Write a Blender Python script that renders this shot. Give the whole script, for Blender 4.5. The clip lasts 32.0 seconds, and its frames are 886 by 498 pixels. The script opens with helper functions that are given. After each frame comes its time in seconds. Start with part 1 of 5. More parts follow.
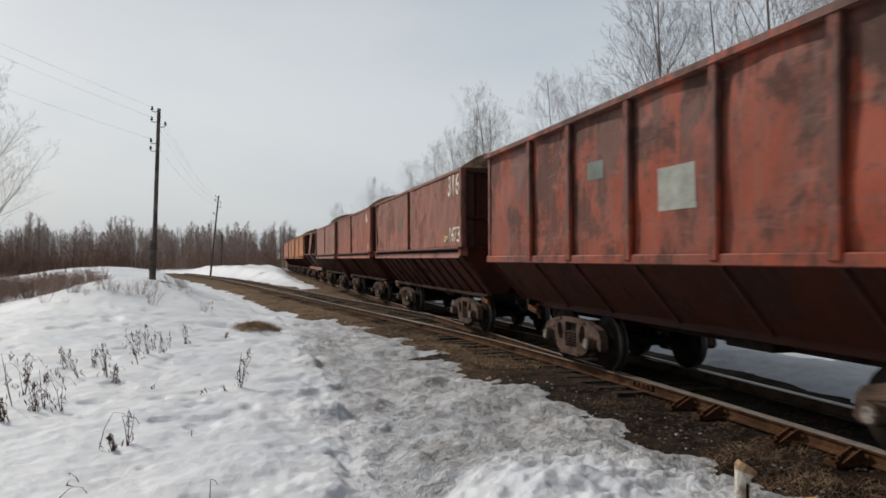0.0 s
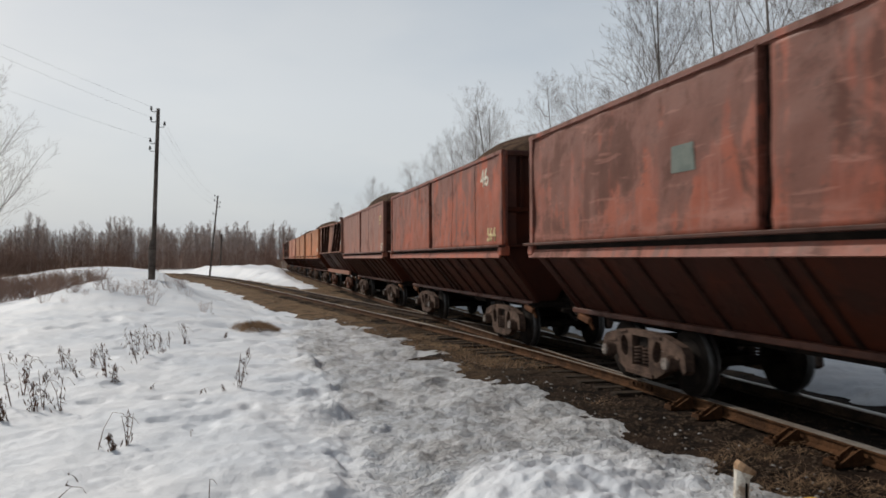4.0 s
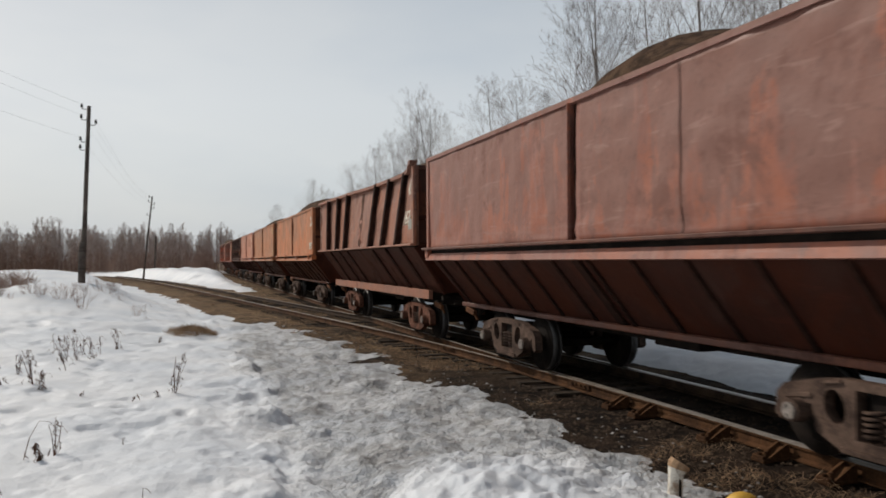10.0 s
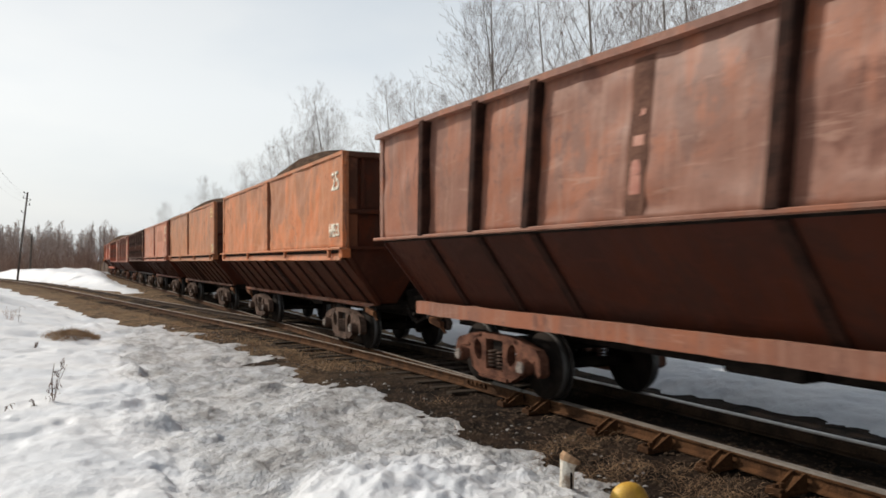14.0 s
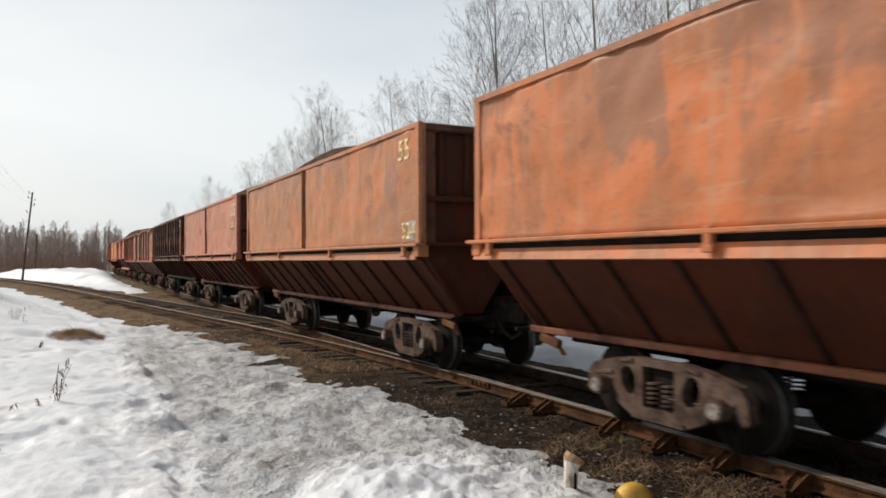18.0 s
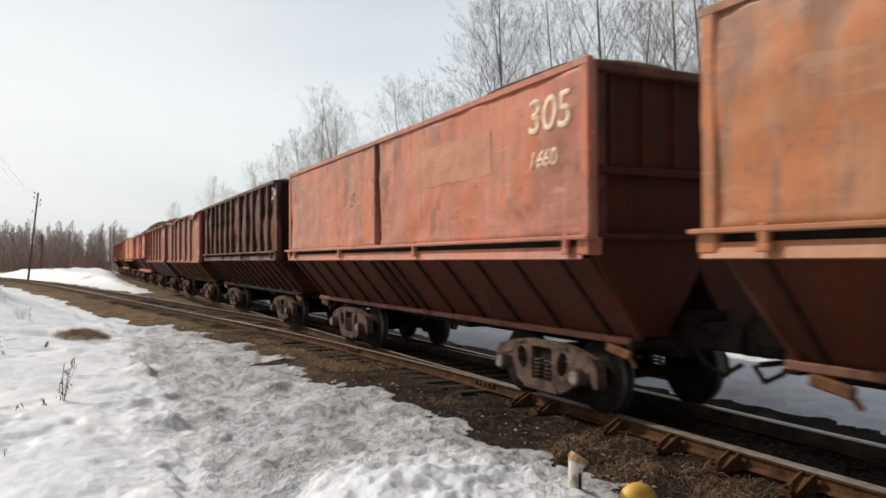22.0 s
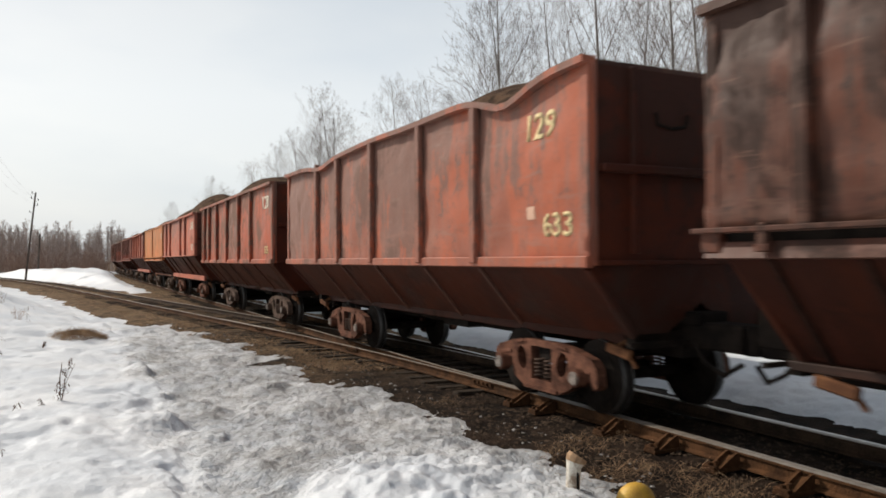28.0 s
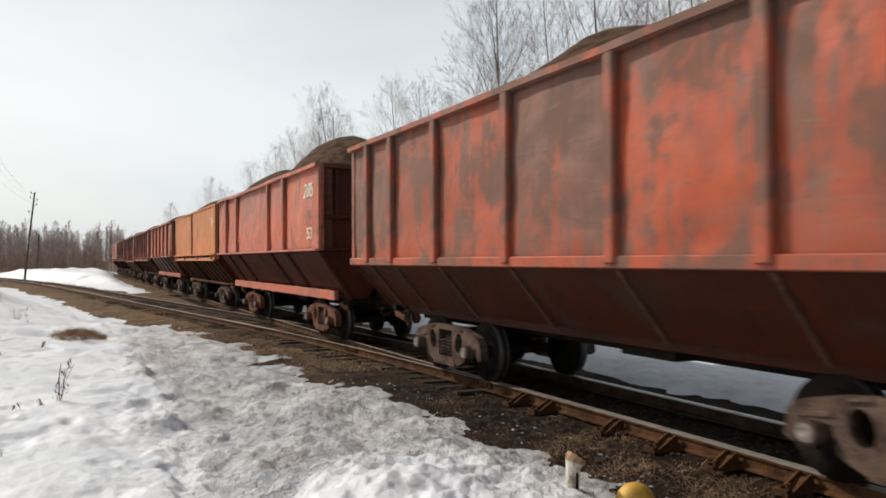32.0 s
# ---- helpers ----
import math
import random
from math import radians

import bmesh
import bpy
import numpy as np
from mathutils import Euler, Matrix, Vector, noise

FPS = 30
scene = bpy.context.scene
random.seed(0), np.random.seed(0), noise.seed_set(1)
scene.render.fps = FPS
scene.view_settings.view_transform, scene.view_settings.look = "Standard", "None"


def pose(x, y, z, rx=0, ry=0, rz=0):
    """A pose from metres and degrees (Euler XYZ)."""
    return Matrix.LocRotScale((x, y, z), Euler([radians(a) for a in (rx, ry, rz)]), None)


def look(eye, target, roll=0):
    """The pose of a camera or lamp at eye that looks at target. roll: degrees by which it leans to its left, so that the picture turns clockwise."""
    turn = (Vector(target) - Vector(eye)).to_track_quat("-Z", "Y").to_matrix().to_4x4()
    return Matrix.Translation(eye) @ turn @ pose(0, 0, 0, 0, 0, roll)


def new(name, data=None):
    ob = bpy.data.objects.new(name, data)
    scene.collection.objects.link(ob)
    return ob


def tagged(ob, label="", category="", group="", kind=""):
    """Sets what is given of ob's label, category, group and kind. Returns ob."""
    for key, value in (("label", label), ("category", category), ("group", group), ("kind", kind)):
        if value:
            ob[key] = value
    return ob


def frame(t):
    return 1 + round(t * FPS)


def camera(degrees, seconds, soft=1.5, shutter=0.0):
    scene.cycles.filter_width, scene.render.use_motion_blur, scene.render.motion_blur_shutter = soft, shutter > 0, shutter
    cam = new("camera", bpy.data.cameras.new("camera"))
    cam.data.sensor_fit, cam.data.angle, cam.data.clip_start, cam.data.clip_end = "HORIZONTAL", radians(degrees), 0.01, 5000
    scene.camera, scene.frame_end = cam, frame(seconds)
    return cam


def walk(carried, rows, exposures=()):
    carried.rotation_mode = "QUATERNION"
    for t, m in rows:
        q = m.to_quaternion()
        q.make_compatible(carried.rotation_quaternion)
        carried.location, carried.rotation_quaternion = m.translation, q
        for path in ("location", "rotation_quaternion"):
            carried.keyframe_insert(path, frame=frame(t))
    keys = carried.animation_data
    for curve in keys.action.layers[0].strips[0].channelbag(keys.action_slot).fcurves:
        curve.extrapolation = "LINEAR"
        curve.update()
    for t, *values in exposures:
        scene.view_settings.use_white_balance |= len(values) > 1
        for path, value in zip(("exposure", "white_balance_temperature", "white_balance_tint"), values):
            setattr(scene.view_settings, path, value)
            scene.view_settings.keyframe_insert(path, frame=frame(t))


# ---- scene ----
# The camera stands beside a railway turnout and pans to the right between 8 and 13 s.
PSI = radians(14.43)                      # heading of the straight main track
LAT = Vector((math.cos(PSI), math.sin(PSI), 0))    # across the track, to its far side
LON = Vector((-math.sin(PSI), math.cos(PSI), 0))   # along the track, away from the camera
NEAR_RAIL, GAUGE, MAIN = 6.19, 1.52, 6.95
EYE = 1.98                                # above the rail tops, which lie at z = 0

cam = camera(61.05, 32.0, soft=1.7, shutter=0.5)


def eye_pose(yaw, pitch, roll):
    y, p = radians(yaw), radians(pitch)
    ahead = Vector((-math.sin(y) * math.cos(p), math.cos(y) * math.cos(p), math.sin(p)))
    return look((0, 0, EYE), Vector((0, 0, EYE)) + ahead * 10, roll)


PAN = [(0, 0, .69, -.2), (2.5, -.04, .69, -.2), (5.5, -.05, .69, -.2), (7.9, -.06, .69, -.2), (8.5, -.41, .74, -.2), (9, -1.16, .79, -.2),
       (9.5, -2.76, .82, -.2), (10, -4.54, .86, -.2), (10.5, -6.30, .89, -.2), (11, -8.21, .95, -.2), (11.5, -10.10, 1.01, -.2),
       (12, -11.78, 1.10, -.2), (12.2, -12.06, .98, -.2), (12.5, -12.18, .87, -.2), (13, -12.28, .84, -.2), (14.5, -12.33, .84, -.2),
       (16.5, -12.16, .83, -.2), (18, -12.04, .83, -.2), (20, -11.91, .83, -.2), (23, -11.66, .83, -.2), (24, -11.67, .83, -.2),
       (25.5, -11.76, .83, -.2), (27.5, -11.84, .83, -.2), (29.5, -11.89, .83, -.2), (32, -11.91, .83, -.2)]
walk(cam, [(t, eye_pose(a, b, c)) for t, a, b, c in PAN],
     exposures=[(0, -.2, 6500, 10), (8.4, -.2, 6500, 10), (9.5, -.19, 6550, 10), (11, 0, 6650, 10), (12.5, .24, 6720, 10), (32, .24, 6720, 10)])

# ---- light: thin bright overcast, hazy sun ahead to the left ----
SUN_AZ, SUN_EL = radians(49), radians(37)   # azimuth to the left of +y
world = bpy.data.worlds.new("sky")
scene.world = world
world.use_nodes = True
wn, wl = world.node_tree.nodes, world.node_tree.links
wn.clear()
sky = wn.new("ShaderNodeTexSky")
sky.sky_type, sky.sun_disc, sky.sun_elevation, sky.sun_rotation = "NISHITA", False, SUN_EL, -SUN_AZ
sky.dust_density, sky.air_density, sky.ozone_density = 4.0, 1.0, 1.0
geo = wn.new("ShaderNodeTexCoord")
cmap = wn.new("ShaderNodeMapping")
cmap.inputs["Scale"].default_value = (1.0, 1.0, 3.0)
cnoise = wn.new("ShaderNodeTexNoise")
cnoise.inputs["Scale"].default_value, cnoise.inputs["Detail"].default_value = 1.6, 5
cramp = wn.new("ShaderNodeValToRGB")
cramp.color_ramp.elements[0].position, cramp.color_ramp.elements[0].color = .35, (.56, .635, .71, 1)
cramp.color_ramp.elements[1].position, cramp.color_ramp.elements[1].color = .66, (.71, .755, .785, 1)
cloud = wn.new("ShaderNodeBackground")
clear = wn.new("ShaderNodeBackground")
clear.inputs["Strength"].default_value = .1
mix = wn.new("ShaderNodeMixShader")
mix.inputs["Fac"].default_value = .8
wout = wn.new("ShaderNodeOutputWorld")
wl.new(geo.outputs["Generated"], cmap.inputs["Vector"])
wl.new(cmap.outputs["Vector"], cnoise.inputs["Vector"])
wl.new(cnoise.outputs["Fac"], cramp.inputs["Fac"])
wsep = wn.new("ShaderNodeSeparateXYZ")
wl.new(geo.outputs["Generated"], wsep.inputs[0])
wrise = wn.new("ShaderNodeMapRange")
wrise.inputs["From Min"].default_value, wrise.inputs["From Max"].default_value = .2, 1.0
wrise.inputs["To Min"].default_value, wrise.inputs["To Max"].default_value = 1.06, .42
wl.new(wsep.outputs["Z"], wrise.inputs["Value"])
# thin cloud is brightest around the sun and dimmer opposite to it
toward = wn.new("ShaderNodeVectorMath")
toward.operation = "DOT_PRODUCT"
toward.inputs[1].default_value = (-math.sin(SUN_AZ) * math.cos(SUN_EL), math.cos(SUN_AZ) * math.cos(SUN_EL), math.sin(SUN_EL))
wl.new(geo.outputs["Generated"], toward.inputs[0])
wglow = wn.new("ShaderNodeMapRange")
wglow.inputs["From Min"].default_value, wglow.inputs["From Max"].default_value = -.6, .25
wglow.inputs["To Min"].default_value, wglow.inputs["To Max"].default_value = .27, 1.02
wl.new(toward.outputs["Value"], wglow.inputs["Value"])
wmul = wn.new("ShaderNodeMath")
wmul.operation = "MULTIPLY"
wl.new(wrise.outputs["Result"], wmul.inputs[0])
wl.new(wglow.outputs["Result"], wmul.inputs[1])
wl.new(wmul.outputs[0], cloud.inputs["Strength"])
wl.new(cramp.outputs["Color"], cloud.inputs["Color"])
wl.new(sky.outputs["Color"], clear.inputs["Color"])
wl.new(clear.outputs["Background"], mix.inputs[1])
wl.new(cloud.outputs["Background"], mix.inputs[2])
wl.new(mix.outputs["Shader"], wout.inputs["Surface"])
sun_data = bpy.data.lights.new("sun", "SUN")
sun_data.energy, sun_data.angle, sun_data.color = 3.0, radians(1.2), (1, .93, .84)
sun = new("sun", sun_data)
sun.matrix_world = look((-math.sin(SUN_AZ) * 50, math.cos(SUN_AZ) * 50, 50 * math.tan(SUN_EL)), (0, 0, 0))


# ---- materials ----
class Nodes:
    """A small wrapper to write node trees."""
    def __init__(self, name, rough=.8, metal=0.0):
        self.mat = bpy.data.materials.new(name)
        self.mat.use_nodes = True
        self.n, self.l = self.mat.node_tree.nodes, self.mat.node_tree.links
        self.bsdf = self.n["Principled BSDF"]
        self.bsdf.inputs["Roughness"].default_value, self.bsdf.inputs["Metallic"].default_value = rough, metal
        self.coord = self.n.new("ShaderNodeTexCoord")

    def put(self, socket, value):
        if hasattr(value, "links"):
            self.l.new(value, socket)
        else:
            socket.default_value = value

    def vec(self, kind="Object", scale=(1, 1, 1), shift=(0, 0, 0)):
        m = self.n.new("ShaderNodeMapping")
        m.inputs["Scale"].default_value, m.inputs["Location"].default_value = scale, shift
        self.l.new(self.coord.outputs[kind], m.inputs["Vector"])
        return m.outputs["Vector"]

    def noise(self, scale, detail=4, vec=None, rough=.55, distort=0.0):
        t = self.n.new("ShaderNodeTexNoise")
        t.inputs["Scale"].default_value, t.inputs["Detail"].default_value = scale, detail
        t.inputs["Roughness"].default_value, t.inputs["Distortion"].default_value = rough, distort
        self.l.new(vec or self.coord.outputs["Object"], t.inputs["Vector"])
        return t.outputs["Fac"]

    def step(self, value, lo, hi):
        r = self.n.new("ShaderNodeMapRange")
        r.interpolation_type = "SMOOTHSTEP"
        self.put(r.inputs["Value"], value)
        r.inputs["From Min"].default_value, r.inputs["From Max"].default_value = lo, hi
        return r.outputs["Result"]

    def math(self, op, a, b=0.0):
        m = self.n.new("ShaderNodeMath")
        m.operation = op
        self.put(m.inputs[0], a), self.put(m.inputs[1], b)
        return m.outputs[0]

    def mix(self, fac, a, b):
        m = self.n.new("ShaderNodeMix")
        m.data_type = "RGBA"
        self.put(m.inputs["Factor"], fac)
        self.put(m.inputs["A"], a if hasattr(a, "links") else (*a, 1))
        self.put(m.inputs["B"], b if hasattr(b, "links") else (*b, 1))
        return m.outputs["Result"]

    def bump(self, height, strength=.3, distance=.02):
        b = self.n.new("ShaderNodeBump")
        b.inputs["Strength"].default_value, b.inputs["Distance"].default_value = strength, distance
        self.l.new(height, b.inputs["Height"])
        self.l.new(b.outputs["Normal"], self.bsdf.inputs["Normal"])

    def done(self, color, rough=None):
        self.put(self.bsdf.inputs["Base Color"], color if hasattr(color, "links") else (*color, 1))
        if rough is not None:
            self.put(self.bsdf.inputs["Roughness"], rough)
        return self.mat


def speckled(name, a, b, scale, rough=.85, bump=.3, lo=.35, hi=.65, metal=0.0, distance=.02, kind="Object"):
    """Two colours mixed by noise at two scales; dry rough surfaces have little gloss."""
    m = Nodes(name, rough, metal)
    m.bsdf.inputs["Specular IOR Level"].default_value = .1 if rough > .7 else .5
    v = m.vec(kind)
    big, fine = m.noise(scale, 5, v), m.noise(scale * 9, 3, v)
    f = m.step(m.math("ADD", m.math("MULTIPLY", big, .7), m.math("MULTIPLY", fine, .3)), lo, hi)
    m.bump(fine, bump, distance)
    return m.done(m.mix(f, a, b))


def wagon_paint(name, paint, dark, pale, wear, seed, film=.5, gloss=.25, dust=.35):
    """Weathered red-oxide paint under a grey-brown film: soft runs, bright patches, rust, scratches."""
    m = Nodes(name, .6)
    m.bsdf.inputs["Specular IOR Level"].default_value = gloss
    m.bsdf.inputs["Sheen Weight"].default_value, m.bsdf.inputs["Sheen Roughness"].default_value = dust, .45
    m.bsdf.inputs["Sheen Tint"].default_value = (*(min(1, q * 2.2) for q in pale), 1)
    v = m.vec("Object", (1, 1, 1), (seed * 7.3, seed * 3.1, seed * 1.7))
    tall = m.vec("Object", (1.5, 1, .5), (seed * 5.1, 0, seed))
    runs = m.vec("Object", (9, 1, .6), (seed * 3.7, 0, seed * 2.2))
    flat = m.vec("Object", (.5, 1, 3.2), (seed * 2.1, 0, seed * 4))
    cover = m.noise(.85, 7, tall, .6, .6)
    patch = m.noise(.7, 6, m.vec("Object", (1, 1, .8), (seed * 1.9, seed, seed * 6.2)), .62, .9)
    blotch = m.noise(.8, 7, v, .68, .5)
    drip = m.noise(1.0, 4, runs, .6)
    scratch = m.noise(2.2, 5, flat, .6, .6)
    fine, chips = m.noise(16, 4, v), m.noise(5.5, 6, v, .72, .5)
    haze = tuple(.72 * d + .16 * q + .12 * p for d, q, p in zip(dark, pale, paint))
    vivid = (min(1, paint[0] * 1.38), paint[1] * 1.12, paint[2] * .88)
    light = tuple(min(1, .5 * p + .5 * q) for p, q in zip(paint, pale))
    col = m.mix(m.step(patch, .42, .58), paint, vivid)
    col = m.mix(m.math("MULTIPLY", m.step(drip, .48, .66), .6), col, light)
    sep = m.n.new("ShaderNodeSeparateXYZ")
    m.l.new(m.coord.outputs["Object"], sep.inputs[0])
    runs_fine = m.noise(1.0, 5, m.vec("Object", (5, 1, .45), (seed * 6.1, 0, seed * 1.3)), .7, .3)
    over = m.math("ADD", cover, m.math("MULTIPLY", m.math("SUBTRACT", runs_fine, .5), .50))
    over = m.math("ADD", over, m.math("MULTIPLY", m.math("SUBTRACT", chips, .5), .26))
    over = m.math("ADD", over, m.math("MULTIPLY", m.math("SUBTRACT", sep.outputs["Z"], 3.15), .085))
    col = m.mix(m.math("MULTIPLY", m.step(over, .63 - .24 * film, .70 - .24 * film), .88), col, haze)
    rust = m.step(m.math("ADD", blotch, m.math("MULTIPLY", m.math("SUBTRACT", drip, .5), .25)), .61 - wear, .73 - wear)
    col = m.mix(m.math("MULTIPLY", rust, .85), col, dark)
    col = m.mix(m.math("MULTIPLY", m.step(scratch, .585, .68), .38), col, pale)
    # bright scuffs where the plates rub, low on the side
    height = m.math("ADD", sep.outputs["Z"], m.math("MULTIPLY", m.math("SUBTRACT", blotch, .5), .5))
    band = m.math("MULTIPLY", m.step(height, 2.20, 2.32), m.math("SUBTRACT", 1.0, m.step(height, 2.40, 2.56)))
    rub = m.math("MULTIPLY", band, m.step(m.noise(1.7, 5, m.vec("Object", (.7, 1, 5), (seed * 4.4, 0, seed)), .65), .44, .60))
    col = m.mix(m.math("MULTIPLY", rub, .55), col, light)
    col = m.mix(m.math("MULTIPLY", m.step(chips, .57, .65), .6), col, dark)
    col = m.mix(m.math("MULTIPLY", m.step(fine, .54, .74), .3), col, tuple(c * .55 for c in dark))
    dents = m.math("ADD", m.math("MULTIPLY", m.noise(1.6, 3, v, .5, .3), 1.5), m.math("MULTIPLY", scratch, .08))
    m.bump(m.math("ADD", dents, m.math("ADD", m.math("MULTIPLY", chips, .22), m.math("MULTIPLY", fine, .1))), .45, .03)
    return m.done(col, m.math("ADD", .52, m.math("MULTIPLY", rust, .3)))


# dark brown that shaded undersides, shaded ends and dark trim are mixed toward
SHADE_BROWN = (.020, .0095, .0065)


def darkened(colour, k):
    """A paint colour taken k of the way to dark brown, for shade and grime."""
    return tuple(c * (1 - k) + q * k for c, q in zip(colour, SHADE_BROWN))


IRON = speckled("rusty_iron", (.10, .045, .025), (.19, .085, .04), 3, .85)
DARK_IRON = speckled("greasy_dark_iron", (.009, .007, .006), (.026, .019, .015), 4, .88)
FRAME_IRON = speckled("dusty_cast_steel", (.042, .027, .021), (.138, .090, .068), 4, .8, .6)
FRAME_RED = speckled("red_dusted_cast_steel", (.055, .024, .016), (.19, .085, .055), 4, .8, .6)
CAP_STEEL = speckled("worn_axle_cap", (.14, .115, .10), (.38, .33, .29), 9, .45, .3, metal=.3)
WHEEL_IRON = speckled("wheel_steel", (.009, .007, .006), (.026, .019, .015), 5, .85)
TREAD = speckled("worn_tread", (.05, .046, .043), (.12, .115, .11), 20, .5, .05, metal=.5)
RAIL_RUST = speckled("rail_rust", (.036, .017, .008), (.10, .047, .021), 4, .85, .6)
# near-black rust with shade in its colour, for gaps, ribs, ridges and unlit posts
SHADE_RUST = speckled("shaded_rust", (.016, .008, .006), (.05, .022, .015), 4, .9)
# rail rust darkened to hold the train's shadow on the inner rails
RAIL_SHADE = speckled("shaded_rail", (.022, .015, .011), (.06, .036, .022), 4, .85)
RAIL_TOP = speckled("rail_top", (.28, .27, .26), (.45, .43, .40), 6, .35, .1, metal=.9)
RAIL_DULL = speckled("rail_top_dull", (.17, .14, .115), (.30, .26, .22), 6, .5, .1, metal=.5)
SLEEPER = speckled("old_sleeper_wood", (.018, .013, .010), (.060, .045, .033), 5, .95, .6)
COAL = speckled("load_soil", (.045, .027, .017), (.145, .085, .052), 5, .95, 1.0, distance=.05)
NUMBER_WHITE = speckled("number_paint_white", (.30, .24, .17), (.72, .67, .55), 7, .7, .1, .36, .52)
NUMBER_YELLOW = speckled("number_paint_cream", (.30, .19, .085), (.66, .53, .27), 7, .7, .1, .36, .52)
NUMBER_FAINT = speckled("number_paint_faint", (.42, .19, .12), (.60, .37, .26), 6, .7, .1, .3, .5)
PATCH_GREY = speckled("grey_patch_paint", (.22, .22, .19), (.33, .33, .29), 4, .7, .1)
NUMBER_RUBBED = speckled("number_paint_rubbed", (.44, .21, .13), (.72, .53, .36), 7, .7, .1, .3, .5)
PATCH_GHOST = speckled("ghost_number_paint", (.35, .130, .085), (.50, .27, .19), 9, .7, .1, .35, .6)
PATCH_TAN = speckled("tan_patch_paint", (.40, .160, .090), (.46, .195, .115), 4, .7, .1)
PATCH_ROSE = speckled("rose_patch_paint", (.30, .10, .065), (.42, .20, .14), 4, .7, .1)
STRIP_BROWN = speckled("worn_door_strip", (.07, .032, .022), (.15, .075, .052), 3, .8, .3)
RUST_ORANGE = speckled("orange_rust_bloom", (.10, .042, .02), (.36, .14, .035), 5, .9, .3)
PATCH_TEAL = speckled("teal_patch_paint", (.085, .11, .095), (.14, .16, .135), 4, .7, .1)


def mesh_of(name, verts, quads):
    """Mesh data from arrays of vertices and quads."""
    me = bpy.data.meshes.new(name)
    verts, quads = np.asarray(verts, np.float32), np.asarray(quads, np.int32)
    me.vertices.add(len(verts))
    me.vertices.foreach_set("co", verts.ravel())
    me.loops.add(quads.size)
    me.loops.foreach_set("vertex_index", quads.ravel())
    me.polygons.add(len(quads))
    me.polygons.foreach_set("loop_start", np.arange(0, quads.size, quads.shape[1], dtype=np.int32))
    me.update(calc_edges=True)
    return me


def part(name, bm, material, parent, label="", smooth=False, m=None):
    """Links a bmesh as one mesh object under a thing or a part."""
    me = bpy.data.meshes.new(name)
    bm.normal_update()
    bm.to_mesh(me)
    bm.free()
    return part_of(name, me, material, parent, label, smooth, m)


def part_of(name, me, material, parent, label="", smooth=False, m=None):
    """Links mesh data, shared or new, as one object."""
    if material is not None and not me.materials:
        me.materials.append(material)
    if smooth:
        for p in me.polygons:
            p.use_smooth = True
    ob = new(name, me)
    if parent is not None:
        ob.parent = parent
    if m is not None:
        ob.matrix_basis = m
    if label:
        ob["label"] = label
    return ob


def add_box(bm, c, size, m=None, bevel=0.0):
    """A box, slightly bevelled, into bm."""
    geom = bmesh.ops.create_cube(bm, size=1)["verts"]
    bmesh.ops.scale(bm, vec=size, verts=geom)
    if bevel:
        edges = list({e for v in geom for e in v.link_edges})
        geom = bmesh.ops.bevel(bm, geom=edges, offset=bevel, segments=1, affect="EDGES")["verts"]
    bmesh.ops.transform(bm, matrix=Matrix.Translation(c) @ (m or Matrix()), verts=geom)
    return bm


def boxes(*items, bevel=0.0):
    bm = bmesh.new()
    for it in items:
        add_box(bm, *it, bevel=bevel)
    return bm


def bar(bm, a, b, w, h, bevel=0.0, up=(0, 0, 1)):
    """A square bar from a to b."""
    a, b = Vector(a), Vector(b)
    d = b - a
    x = d.normalized()
    z = (Vector(up) - x * x.dot(Vector(up))).normalized()
    y = z.cross(x)
    m = Matrix((x, y, z)).transposed().to_4x4()
    return add_box(bm, (a + b) / 2, (d.length, w, h), m, bevel)


def tube(bm, pts, radii, sides=5):
    """A tapered tube through points."""
    rings, last = [], None
    for i, p in enumerate(pts):
        p = Vector(p)
        d = (Vector(pts[min(i + 1, len(pts) - 1)]) - Vector(pts[max(i - 1, 0)])).normalized()
        u = d.orthogonal().normalized() if last is None else (last - d * last.dot(d)).normalized()
        last = u
        w = d.cross(u)
        rings.append([bm.verts.new(p + (u * math.cos(2 * math.pi * k / sides) + w * math.sin(2 * math.pi * k / sides)) * radii[i]) for k in range(sides)])
    for r0, r1 in zip(rings, rings[1:]):
        for k in range(sides):
            bm.faces.new((r0[k], r0[(k + 1) % sides], r1[(k + 1) % sides], r1[k]))
    bm.faces.new(rings[0][::-1]), bm.faces.new(rings[-1])
    return bm


def disc(bm, c, r, depth, axis="Y", sides=20, r2=None):
    """A solid of revolution of two radii."""
    geom = bmesh.ops.create_cone(bm, cap_ends=True, segments=sides, radius1=r, radius2=r if r2 is None else r2, depth=depth)["verts"]
    turn = {"X": pose(0, 0, 0, 0, 90, 0), "Y": pose(0, 0, 0, 90, 0, 0), "Z": Matrix()}[axis]
    bmesh.ops.transform(bm, matrix=Matrix.Translation(c) @ turn, verts=geom)
    return bm


def prism(bm, outline, y0, y1):
    """A plate in the x-z plane with thickness from y0 to y1."""
    a = [bm.verts.new((x, y0, z)) for x, z in outline]
    b = [bm.verts.new((x, y1, z)) for x, z in outline]
    bm.faces.new(a), bm.faces.new(b[::-1])
    for i in range(len(a)):
        j = (i + 1) % len(a)
        bm.faces.new((a[j], a[i], b[i], b[j]))
    return bm


def at_track(lat, s, z=0.0):
    return LAT * lat + LON * s + Vector((0, 0, z))


